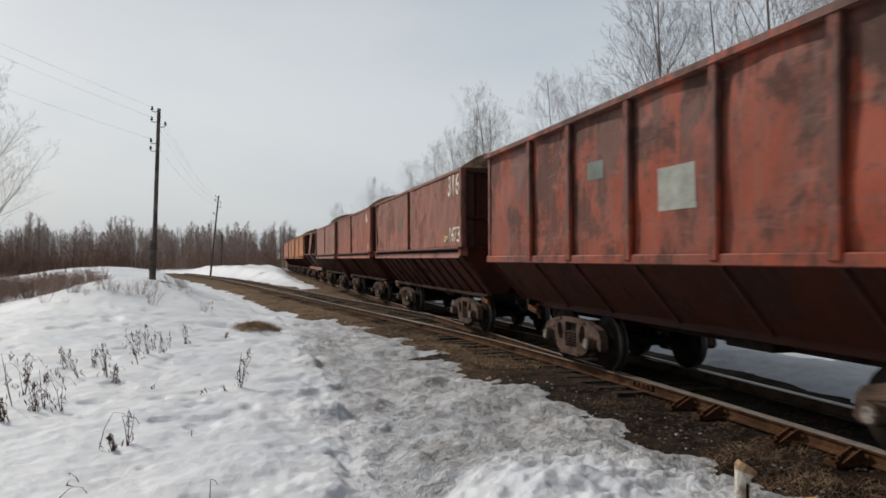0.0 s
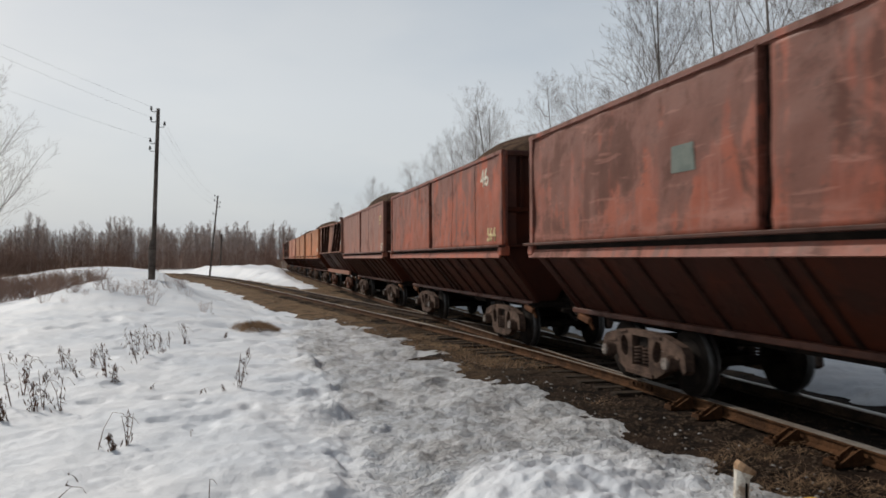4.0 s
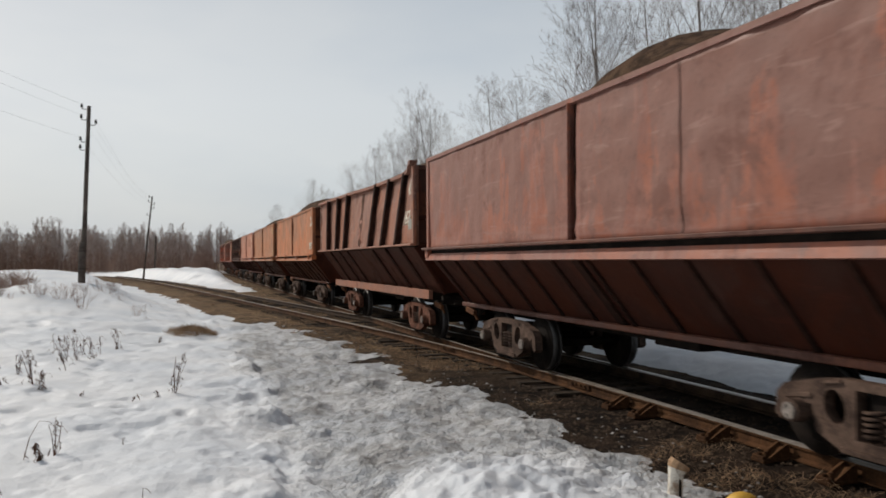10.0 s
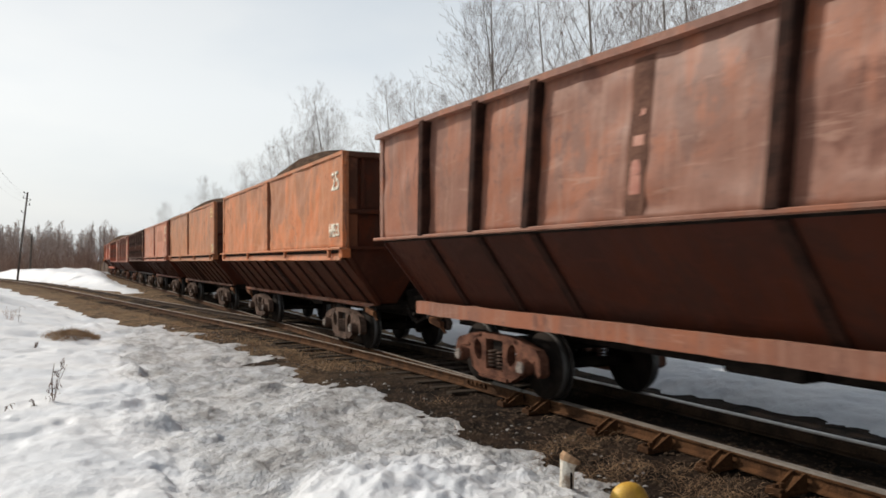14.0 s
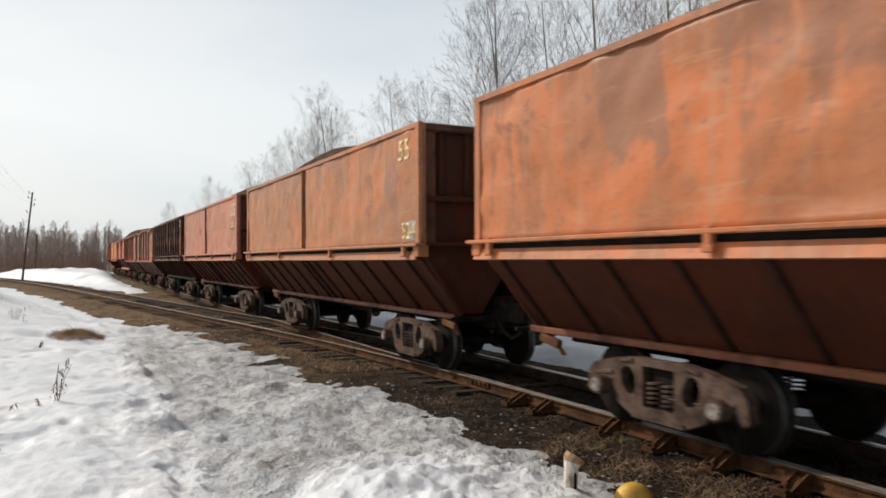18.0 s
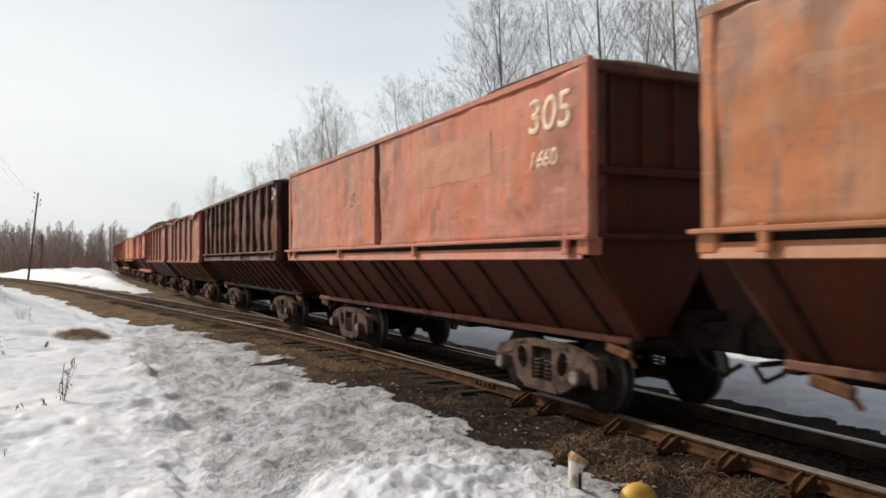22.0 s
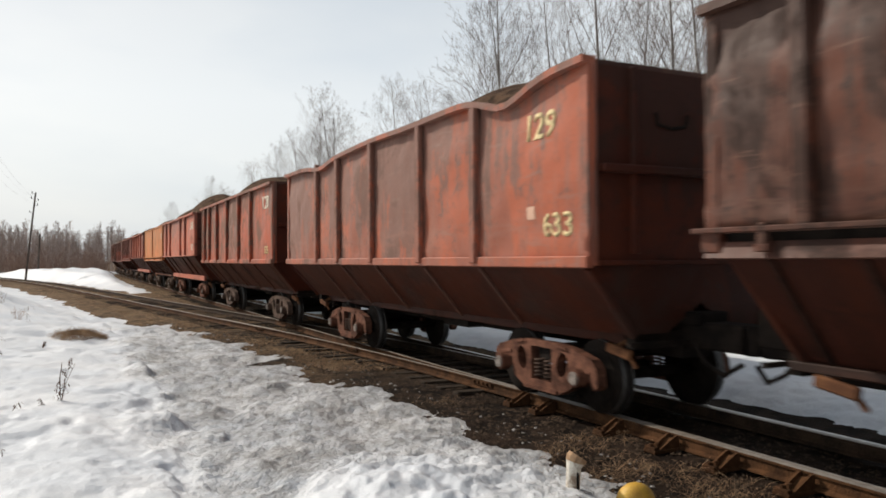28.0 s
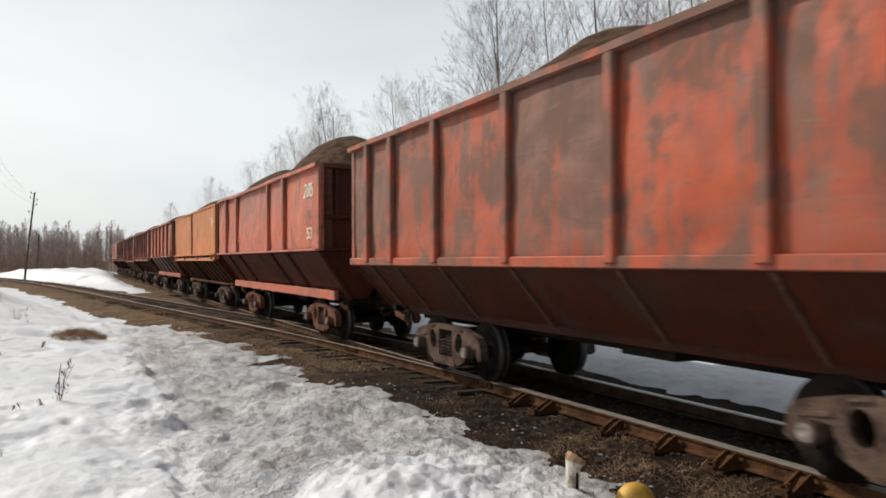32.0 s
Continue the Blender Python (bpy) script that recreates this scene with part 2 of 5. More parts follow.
# ---- ground, snow and tracks ----
def lattice(ix, iy, seed):
    h = (ix * 374761393 + iy * 668265263 + seed * 974634541) & 0xFFFFFFFF
    h = ((h ^ (h >> 13)) * 1274126177) & 0xFFFFFFFF
    return ((h ^ (h >> 16)) & 0xFFFF) / 65535.0


def fbm(x, y, scale, octaves=4, seed=0, gain=.5):
    """Smooth value noise in -1..1 over arrays."""
    out, amp, total = np.zeros_like(x), 1.0, 0.0
    for o in range(octaves):
        u, v = x * scale, y * scale
        iu, iv = np.floor(u).astype(np.int64), np.floor(v).astype(np.int64)
        fu, fv = u - iu, v - iv
        fu, fv = fu * fu * (3 - 2 * fu), fv * fv * (3 - 2 * fv)
        a, b = lattice(iu, iv, seed + o), lattice(iu + 1, iv, seed + o)
        c, d = lattice(iu, iv + 1, seed + o), lattice(iu + 1, iv + 1, seed + o)
        out += amp * ((a * (1 - fu) + b * fu) * (1 - fv) + (c * (1 - fu) + d * fu) * fv)
        total += amp
        amp, scale = amp * gain, scale * 2.03
    return out / total * 2 - 1


def ramp(x, lo, hi):
    t = np.clip((x - lo) / (hi - lo), 0, 1)
    return t * t * (3 - 2 * t)


def branch(s):
    """Lateral place of the near rail: straight through the switch, then bearing off to the left."""
    s = np.asarray(s, float)
    bend = np.clip(s - 7, 0, 15)
    far = np.clip(s - 60, 0, None)
    return NEAR_RAIL - bend ** 2 / 214 - np.clip(s - 22, 0, None) * .14 - far ** 2 / 900


CURVE_AT, CURVE_R = 112.0, 330.0


def main_bend(s):
    """How far the main track has swung to its far side."""
    return np.clip(np.asarray(s, float) - CURVE_AT, 0, None) ** 2 / (2 * CURVE_R)


def ground_height(lat, s):
    bed = np.minimum(lat - (branch(s) - 2.2), 10.5 - lat + main_bend(s))
    z = -.42 + .22 * ramp(bed, -1.5, 1.0)
    z = z + .035 * fbm(lat, s, 1.3, 4, 11) + .02 * fbm(lat, s, 6, 3, 12)
    return z - .5 * ramp(np.hypot(lat, s), 90, 200)


def bell(lat, s, la, sa, wl, ws):
    return np.exp(-((lat - la) / wl) ** 2 - ((s - sa) / ws) ** 2)


def snow_height(lat, s):
    """Height of the snow; below the ground where the snow has gone."""
    edge = branch(s) - 1.72 + .5 * fbm(lat, s, .55, 4, 3) + .25 * fbm(lat, s, 2.1, 3, 4)
    d_left = edge - lat - .7 * ramp(s, 24, 34)
    d_far = lat - main_bend(s) - 8.95 + .4 * fbm(lat, s, .6, 3, 5)
    d_mid = np.minimum(np.minimum(lat - branch(s) - 3.0, 4.85 + main_bend(s) - lat), (s - 55) * .35) + .35 * fbm(lat, s, .5, 3, 6)
    rough = ramp(lat, -.6, 1.6) * ramp(-lat, -5.2, -4.0) * (1 - ramp(s, 22, 32))
    left = .28 * np.tanh(d_left * .65)
    left = left + .025 * fbm(lat, s, 7, 4, 45, .6) * ramp(-np.abs(d_left), -1.4, -.2)
    left = left + .05 * fbm(lat, s, .35, 3, 21) + .028 * fbm(lat, s, 1.6, 4, 22)
    lumps = fbm(lat, s, 1.25, 5, 23, .55)
    lump = 1 - np.abs(fbm(lat, s, 2.3, 4, 28, .6))
    left = left + rough * (.14 * lumps + .05 * (lump - .7) + .065 * fbm(lat, s, 4.0, 4, 24, .6) * (1 - .6 * bell(lat, s, 2.9, 6.2, 1.2, 1.8)))
    lip = lat - 1.15 - .9 * fbm(lat, s, .45, 3, 51) - .35 * fbm(lat, s, 1.7, 3, 52)
    left = left + .07 * (1 - ramp(lip, -.12, .16)) * (1 - ramp(s, 20, 28)) + .03 * np.abs(fbm(lat, s, 3.1, 4, 53, .6)) * ramp(-np.abs(lip), -1.2, -.1)
    left = left - .05 * ramp(fbm(lat, s, 1.9, 2, 41), .38, .62) * (1 - rough) + .045 * fbm(lat, s, .9, 3, 42)
    heap = bell(lat, s, 2.9, 6.2, 1.0, 1.5)
    left = left + heap * (.20 + .17 * fbm(lat, s, 2.2, 4, 25, .5) + .05 * np.abs(fbm(lat, s, 3.6, 3, 55, .5)))
    left = left - .10 * bell(lat, s, 1.7, 9.0, .8, 3.5) - .06 * bell(lat, s, 1.0, 15, .9, 4)
    ridge = np.where(lat > -5.5, np.exp(-((lat + 5.5) / 4.6) ** 2), np.exp(-((lat + 5.5) / 3.4) ** 2)) * np.where(s < 38, np.exp(-((s - 38) / 15.0) ** 2), np.exp(-((s - 38) / 9.0) ** 2))
    left = left + 1.5 * bell(lat, s, -14, 74, 9, 14) * ramp(d_left, .3, 4) - .16 * bell(lat, s, -.75, 22.7, .55, .8) + .10 * bell(lat, s, 4.0, 9.1, .45, .6)
    left = left + .05 * fbm(lat, s, .9, 4, 61, .6) * ramp(s, 24, 34)
    left = left + (.13 * np.abs(fbm(lat, s, 1.1, 4, 62, .6)) + .05 * fbm(lat, s, 2.6, 3, 63)) * ramp(d_left, .1, .7) * (1 - ramp(d_left, 1.5, 3.2)) * ramp(s, 17, 24) * (1 - ramp(s, 60, 80))
    left = left + 1.25 * ridge * ramp(d_left, .3, 4) - .35 * ramp(-lat, 10, 22) * ramp(s, 14, 30)
    far = .28 * np.tanh(d_far * 1.1) + .06 * fbm(lat, s, .8, 4, 31) + .05 * fbm(lat, s, 3.2, 4, 33, .6) + 1.0 * ramp(lat - main_bend(s), 10.3, 18)
    mid = .24 * np.tanh(d_mid * .9) + .12 * fbm(lat, s, .55, 4, 32, .6) + (.45 * np.abs(fbm(lat, s, .28, 4, 64, .62)) - .12) * ramp(d_mid, .2, 1.6) + 1.0 * ramp(d_mid, .3, 2.2) * ramp(s, 58, 84) * (1 - .75 * ramp(s, 112, 132))
    return ground_height(lat, s) + np.maximum(np.maximum(left, far), mid)


def fan(name, radii, angles, height, material, closed=False):
    """A sheet on rings round the camera's foot."""
    a, r = np.meshgrid(np.asarray(angles), np.asarray(radii))
    x, y = -np.sin(a) * r, np.cos(a) * r
    lat, s = x * LAT.x + y * LAT.y, x * LON.x + y * LON.y
    z = height(lat, s)
    nr, na = a.shape
    i = np.arange(nr * na).reshape(nr, na)
    q = np.stack([i[:-1, :-1], i[1:, :-1], i[1:, 1:], i[:-1, 1:]], -1).reshape(-1, 4)
    if closed:
        q = np.concatenate([q, np.stack([i[:-1, -1], i[1:, -1], i[1:, 0], i[:-1, 0]], -1)])
    # a small cap closes the sheet at the camera's foot
    q = np.concatenate([q, [[i[0, k], i[0, k + 1], i[0, na - 2 - k], i[0, na - 1 - k]] for k in range(na // 2 - 1)]])
    me = mesh_of(name, np.stack([x, y, z], -1).reshape(-1, 3), q[:, ::-1])
    if me.polygons[0].normal.z < 0:
        me.flip_normals()
    return part_of(name, me, material, None, "", True)


def ground_material():
    m = Nodes("thawed_ground", .95)
    m.bsdf.inputs["Specular IOR Level"].default_value = .08
    v = m.vec("Object")
    turned = m.n.new("ShaderNodeMapping")
    turned.inputs["Rotation"].default_value = (0, 0, -PSI)
    m.l.new(m.coord.outputs["Object"], turned.inputs["Vector"])
    sep = m.n.new("ShaderNodeSeparateXYZ")
    m.l.new(turned.outputs["Vector"], sep.inputs[0])
    big, mid, fine = m.noise(.5, 5, v), m.noise(3, 5, v), m.noise(28, 4, v)
    earth = m.mix(m.step(mid, .35, .65), (.008, .005, .0035), (.029, .018, .012))
    clump = m.noise(7, 5, v, .65)
    grass = m.mix(m.step(m.math("ADD", m.math("MULTIPLY", fine, .5), m.math("MULTIPLY", clump, .5)), .38, .62), (.055, .033, .020), (.25, .165, .092))
    away = m.step(m.math("ADD", sep.outputs["Y"], m.math("MULTIPLY", big, 14)), 17, 29)
    col = m.mix(m.math("MULTIPLY", away, m.step(m.math("ADD", m.math("MULTIPLY", mid, .5), m.math("MULTIPLY", big, .5)), .36, .52)), earth, grass)
    col = m.mix(m.math("MULTIPLY", m.step(fine, .66, .78), .6), col, (.10, .078, .058))
    m.bump(m.math("ADD", fine, m.math("MULTIPLY", mid, 2)), .9, .04)
    return m.done(col)


def snow_material():
    m = Nodes("old_snow", .65)
    v = m.vec("Object")
    turned = m.n.new("ShaderNodeMapping")
    turned.inputs["Rotation"].default_value = (0, 0, -PSI)
    m.l.new(m.coord.outputs["Object"], turned.inputs["Vector"])
    sep = m.n.new("ShaderNodeSeparateXYZ")
    m.l.new(turned.outputs["Vector"], sep.inputs[0])
    big, mid, fine, grit = m.noise(.55, 5, v), m.noise(2.6, 6, v, .65), m.noise(11, 5, v, .65), m.noise(45, 3, v)
    reach = m.math("ADD", sep.outputs["X"], m.math("MULTIPLY", m.math("SUBTRACT", big, .5), 2.4))
    strip = m.math("MULTIPLY", m.step(reach, .75, 1.75), m.math("SUBTRACT", 1.0, m.step(sep.outputs["Y"], 20, 32)))
    strip = m.math("MULTIPLY", strip, m.math("SUBTRACT", 1.0, m.step(sep.outputs["X"], 6.0, 8.0)))
    front = m.math("ADD", sep.outputs["Y"], m.math("MULTIPLY", m.math("SUBTRACT", mid, .5), 1.5))
    strip = m.math("MULTIPLY", strip, m.math("MAXIMUM", m.step(front, 6.5, 7.5), m.step(sep.outputs["X"], 2.9, 3.6)))
    gap = m.n.new("ShaderNodeVectorMath")
    gap.operation = "DISTANCE"
    m.l.new(turned.outputs["Vector"], gap.inputs[0])
    gap.inputs[1].default_value = (2.9, 6.2, 0)
    fresh = m.step(m.math("ADD", gap.outputs["Value"], m.math("MULTIPLY", m.math("SUBTRACT", mid, .5), 1.6)), .8, 1.9)
    strip = m.math("MULTIPLY", strip, m.math("ADD", .25, m.math("MULTIPLY", fresh, .75)))
    soot = m.math("MULTIPLY", strip, m.math("ADD", .15, m.math("MULTIPLY", m.step(m.math("ADD", m.math("MULTIPLY", mid, .7), m.math("MULTIPLY", fine, .3)), .40, .62), .52)))
    col = m.mix(m.step(big, .3, .7), (.55, .585, .63), (.665, .68, .70))
    col = m.mix(soot, col, (.17, .152, .134))
    spots = m.math("MULTIPLY", strip, m.step(m.math("ADD", m.math("MULTIPLY", mid, .6), m.math("MULTIPLY", grit, .4)), .60, .68))
    col = m.mix(m.math("MULTIPLY", spots, .6), col, (.10, .08, .06))
    col = m.mix(m.math("MULTIPLY", m.step(grit, .68, .76), m.math("ADD", .06, m.math("MULTIPLY", strip, .4))), col, (.14, .11, .08))
    m.bump(m.math("ADD", m.math("MULTIPLY", mid, m.math("ADD", .28, m.math("MULTIPLY", strip, .9))), m.math("ADD", m.math("MULTIPLY", fine, m.math("ADD", .2, m.math("MULTIPLY", strip, 1.0))), m.math("MULTIPLY", m.noise(30, 4, v, .7), m.math("ADD", .05, m.math("MULTIPLY", strip, .34))))), 1.0, .07)
    m.bsdf.inputs["Subsurface Weight"].default_value = 0
    return m.done(col)


GROUND, SNOW = ground_material(), snow_material()
tagged(fan("ground", np.geomspace(.02, 3000, 200), np.linspace(-math.pi, math.pi, 281)[:-1], ground_height, GROUND, True),
       "dark thawed earth with dry yellow grass along the tracks", "ground", kind="structure")
tagged(fan("snow", np.concatenate([np.linspace(.02, 3.5, 110)[:-1], np.geomspace(3.5, 26, 330)[:-1], np.geomspace(26, 170, 120)]), np.radians(np.concatenate([np.linspace(-179, -49, 110), np.linspace(-48.5, 37, 470), np.linspace(38, 179, 119)])), lambda a, b: snow_height(a, b), SNOW, True),
       "old melting snow, white in the field and sooty beside the track", "snow", kind="structure")

RAIL_SHAPE = [(-.066, -.16), (.066, -.16), (.066, -.145), (.012, -.125), (.009, -.04), (.034, -.03), (.036, -.005), (.026, 0), (-.026, 0), (-.036, -.005), (-.034, -.03), (-.009, -.04), (-.012, -.125), (-.066, -.145)]


def rail(lateral, s0, s1, parent, label, top=RAIL_TOP, body=RAIL_RUST):
    """One rail swept along the plan."""
    verts, faces, top_faces = [], [], []
    n = max(2, int((s1 - s0) / 1.0))
    k = len(RAIL_SHAPE)
    for i in range(n + 1):
        s = s0 + (s1 - s0) * i / n
        c, e = float(lateral(s)), float(lateral(s + .1))
        side = Vector((1, -(e - c) / .1)).normalized()
        for u, z in RAIL_SHAPE:
            verts.append(at_track(c + u * side.x, s + u * side.y, z))
    for i in range(n):
        for j in range(k):
            faces.append((i * k + j, i * k + (j + 1) % k, (i + 1) * k + (j + 1) % k, (i + 1) * k + j))
            top_faces.append(1 if 6 <= j <= 8 else 0)
    faces += [tuple(range(k))[::-1], tuple(n * k + j for j in range(k))]
    top_faces += [0, 0]
    me = bpy.data.meshes.new("rail")
    me.from_pydata(verts, [], faces)
    me.materials.append(body), me.materials.append(top)
    me.polygons.foreach_set("material_index", top_faces)
    me.update()
    return part_of("rail", me, None, parent, label)


main_track = tagged(new("main_track"), "railway track with shiny rail heads on dark sleepers", "track", kind="structure")
side_track = tagged(new("side_track"), "rusty side track bearing off over brown grass", "track", kind="structure")
rail(lambda s: branch(s), -14, 112, side_track, "rusty near rail of the turnout", RAIL_DULL)
rail(lambda s: NEAR_RAIL + .078 * (1 - ramp(np.asarray(s), 6, 14)), 3.2, 262, main_track, "worn switch rail", RAIL_DULL)
rail(lambda s: np.minimum(branch(s) + GAUGE, NEAR_RAIL + GAUGE - .078), 3.2, 112, side_track, "dark inner rail of the side track", RAIL_DULL, RAIL_SHADE)
rail(lambda s: NEAR_RAIL + GAUGE + main_bend(s), -14, 262, main_track, "shiny far rail", RAIL_TOP, RAIL_SHADE)


# ---- wagons ----
HALF_W, TOP, LEDGE, FLOOR_Z = 1.75, 4.28, 2.23, 1.03


def sheet(x0, x1, z0, z1, nx, nz, y_of, thick=.06):
    """A plate in the x-z plane whose face bulges by y_of(x, z); both faces and the rim."""
    bm = bmesh.new()
    front = [[bm.verts.new((x0 + (x1 - x0) * i / nx, y_of(i / nx, j / nz), z0 + (z1 - z0) * j / nz)) for i in range(nx + 1)] for j in range(nz + 1)]
    back = [[bm.verts.new((v.co.x, v.co.y + thick, v.co.z)) for v in row] for row in front]
    for j in range(nz):
        for i in range(nx):
            bm.faces.new((front[j][i], front[j][i + 1], front[j + 1][i + 1], front[j + 1][i]))
            bm.faces.new((back[j][i], back[j + 1][i], back[j + 1][i + 1], back[j][i + 1]))
    loop = [(0, i) for i in range(nx)] + [(j, nx) for j in range(nz)] + [(nz, i) for i in range(nx, 0, -1)] + [(j, 0) for j in range(nz, 0, -1)]
    for (j, i), (l, k) in zip(loop, loop[1:] + loop[:1]):
        bm.faces.new((front[j][i], back[j][i], back[l][k], front[l][k]))
    return bm


def slab(corners, thick):
    """A flat plate of four corners with thickness."""
    bm = bmesh.new()
    c = [Vector(p) for p in corners]
    n = (c[1] - c[0]).cross(c[3] - c[0]).normalized() * thick / 2
    lo, hi = [bm.verts.new(p - n) for p in c], [bm.verts.new(p + n) for p in c]
    bm.faces.new(lo[::-1]), bm.faces.new(hi)
    for i in range(4):
        j = (i + 1) % 4
        bm.faces.new((lo[i], lo[j], hi[j], hi[i]))
    return bm


def beam(line, wide, tall):
    """One beam of rectangular section bent along points that run along x."""
    bm = bmesh.new()
    rings = [[bm.verts.new(p + Vector((0, y * wide / 2, z * tall / 2))) for y, z in ((-1, -1), (1, -1), (1, 1), (-1, 1))] for p in line]
    for r0, r1 in zip(rings, rings[1:]):
        for k in range(4):
            bm.faces.new((r0[k], r1[k], r1[(k + 1) % 4], r0[(k + 1) % 4]))
    bm.faces.new(rings[0]), bm.faces.new(rings[-1][::-1])
    bmesh.ops.recalc_face_normals(bm, faces=list(bm.faces))
    return bm


def holed_plate(outline, holes, y0, y1):
    """A cast plate in the x-z plane with openings right through it."""
    bm = bmesh.new()
    edges = []
    for loop in (outline, *holes):
        vs = [bm.verts.new((x, y0, z)) for x, z in loop]
        edges += [bm.edges.new((a, b)) for a, b in zip(vs, vs[1:] + vs[:1])]
    bmesh.ops.triangle_fill(bm, use_beauty=True, edges=edges)
    geom = bmesh.ops.extrude_face_region(bm, geom=list(bm.faces))["geom"]
    bmesh.ops.translate(bm, vec=(0, y1 - y0, 0), verts=[g for g in geom if isinstance(g, bmesh.types.BMVert)])
    bmesh.ops.recalc_face_normals(bm, faces=list(bm.faces))
    return bm


def ring(cx, cz, rx, rz, n=10, turn=0.0):
    return [(cx + rx * math.cos(2 * math.pi * i / n) * math.cos(turn) - rz * math.sin(2 * math.pi * i / n) * math.sin(turn),
             cz + rx * math.cos(2 * math.pi * i / n) * math.sin(turn) + rz * math.sin(2 * math.pi * i / n) * math.cos(turn)) for i in range(n)]


BOGIE = {}


def bogie_meshes():
    """The meshes that all bogies share."""
    outline = [(-1.22, .62), (-1.25, .40), (-1.17, .34), (-1.10, .42), (-1.08, .56), (-.77, .56), (-.70, .30), (-.40, .17), (.40, .17), (.70, .30), (.77, .56), (1.08, .56), (1.10, .42),
               (1.17, .34), (1.25, .40), (1.22, .62), (1.12, .72), (.70, .82), (.42, .855), (-.42, .855), (-.70, .82), (-1.12, .72)]
    holes = [[(-.25, .31), (.25, .31), (.25, .77), (-.25, .77)], ring(-.49, .58, .125, .17, 12, .35), ring(.49, .58, .125, .17, 12, -.35)]
    bm = holed_plate(outline, holes, -.07, .07)
    for x in (-.925, .925):
        add_box(bm, (x, .0, .50), (.19, .20, .18), None, .03)
        disc(bm, (x, -.12, .475), .125, .14, "Y", 16, .115)
        bar(bm, (x - .17, -.075, .60), (x + .17, -.075, .60 - math.copysign(.05, x)), .03, .05, .008)
    for x in (-.26, .26):
        bar(bm, (x, -.08, .26), (x, -.08, .82), .05, .04)
    bar(bm, (-.4, -.08, .20), (.4, -.08, .20), .05, .05)
    bar(bm, (-.62, -.075, .80), (-.40, -.075, .832), .05, .03), bar(bm, (.40, -.075, .832), (.62, -.075, .80), .05, .03)
    me = bpy.data.meshes.new("side_frame")
    bm.to_mesh(me), bm.free()
    red = me.copy()
    me.materials.append(FRAME_IRON), red.materials.append(FRAME_RED)
    BOGIE["side_frame"], BOGIE["red_side_frame"] = me, red
    bm = disc(bmesh.new(), (0, 0, 0), .085, .03, "Y", 14)
    for k in range(3):
        a = 2 * math.pi * k / 3
        disc(bm, (.05 * math.cos(a), 0, .05 * math.sin(a)), .016, .06, "Y", 6)
    me = bpy.data.meshes.new("axle_cap")
    bm.to_mesh(me), bm.free()
    me.materials.append(CAP_STEEL)
    BOGIE["axle_cap"] = me
    coil = [(.082 * math.cos(a), .082 * math.sin(a), .33 + .27 * a / (10 * math.pi)) for a in (i * math.pi / 5 for i in range(51))]
    bm = tube(bmesh.new(), coil, [.017] * 51, 5)
    me = bpy.data.meshes.new("spring")
    bm.to_mesh(me), bm.free()
    me.materials.append(FRAME_IRON)
    BOGIE["spring"] = me
    bm = bmesh.new()
    add_box(bm, (0, 0, .68), (.38, 2.1, .22), None, .03)
    add_box(bm, (0, 0, .42), (.18, 1.5, .12), None, .02)
    disc(bm, (0, 0, .86), .22, .16, "Z", 16)
    for x in (-.42, .42):
        bar(bm, (x, -.75, .40), (x, .75, .40), .08, .10)
        for y in (-.79, .79):
            add_box(bm, (x + math.copysign(.02, x), y, .46), (.07, .12, .36), None, .02)
    me = bpy.data.meshes.new("bogie")
    bm.to_mesh(me), bm.free()
    me.materials.append(DARK_IRON)
    BOGIE["bogie"] = me
    bm = bmesh.new()
    disc(bm, (0, 0, 0), .075, 2.1, "Y", 12)
    for sgn in (-1, 1):
        disc(bm, (0, sgn * .79, 0), .475, .13, "Y", 32)
        disc(bm, (0, sgn * .715, 0), .505, .03, "Y", 32)
        disc(bm, (0, sgn * .863, 0), .36, .03, "Y", 24, .34 if sgn < 0 else .36)
        disc(bm, (0, sgn * .88, 0), .15, .08, "Y", 14)
        for k in range(3):
            a = 2 * math.pi * k / 3
            add_box(bm, (math.cos(a) * .26, sgn * .872, math.sin(a) * .26), (.05, .03, .05))
    me = bpy.data.meshes.new("wheelset")
    bm.to_mesh(me), bm.free()
    me.materials.append(WHEEL_IRON), me.materials.append(TREAD)
    for q in me.polygons:
        r = math.hypot(q.center.x, q.center.z)
        if abs(q.normal.y) < .5 and r > .44:
            q.material_index = 1
    BOGIE["wheelset"] = me


bogie_meshes()
WHEELSETS = []


def bogie(parent, x, tint):
    """A two-axle cast-steel bogie at x on its wagon."""
    b = part_of("bogie", BOGIE["bogie"], None, parent, "two-axle bogie with dusty cast side frames", False, pose(x, 0, 0))
    for y, turn in ((-1.06, 0), (1.06, 180)):
        part_of("side_frame", BOGIE["red_side_frame" if tint else "side_frame"], None, b, "", False, pose(0, y, 0, 0, 0, turn))
        for x in (-.925, .925):
            part_of("axle_cap", BOGIE["axle_cap"], None, b, "", False, pose(x, y + math.copysign(.2, y), .475))
        for x in (-.12, .12):
            part_of("spring", BOGIE["spring"], None, b, "", False, pose(x, y * .99, 0))
    for dx in (-.925, .925):
        WHEELSETS.append((part_of("wheelset", BOGIE["wheelset"], None, b, "", True, pose(dx, 0, .475)), dx))
    return b


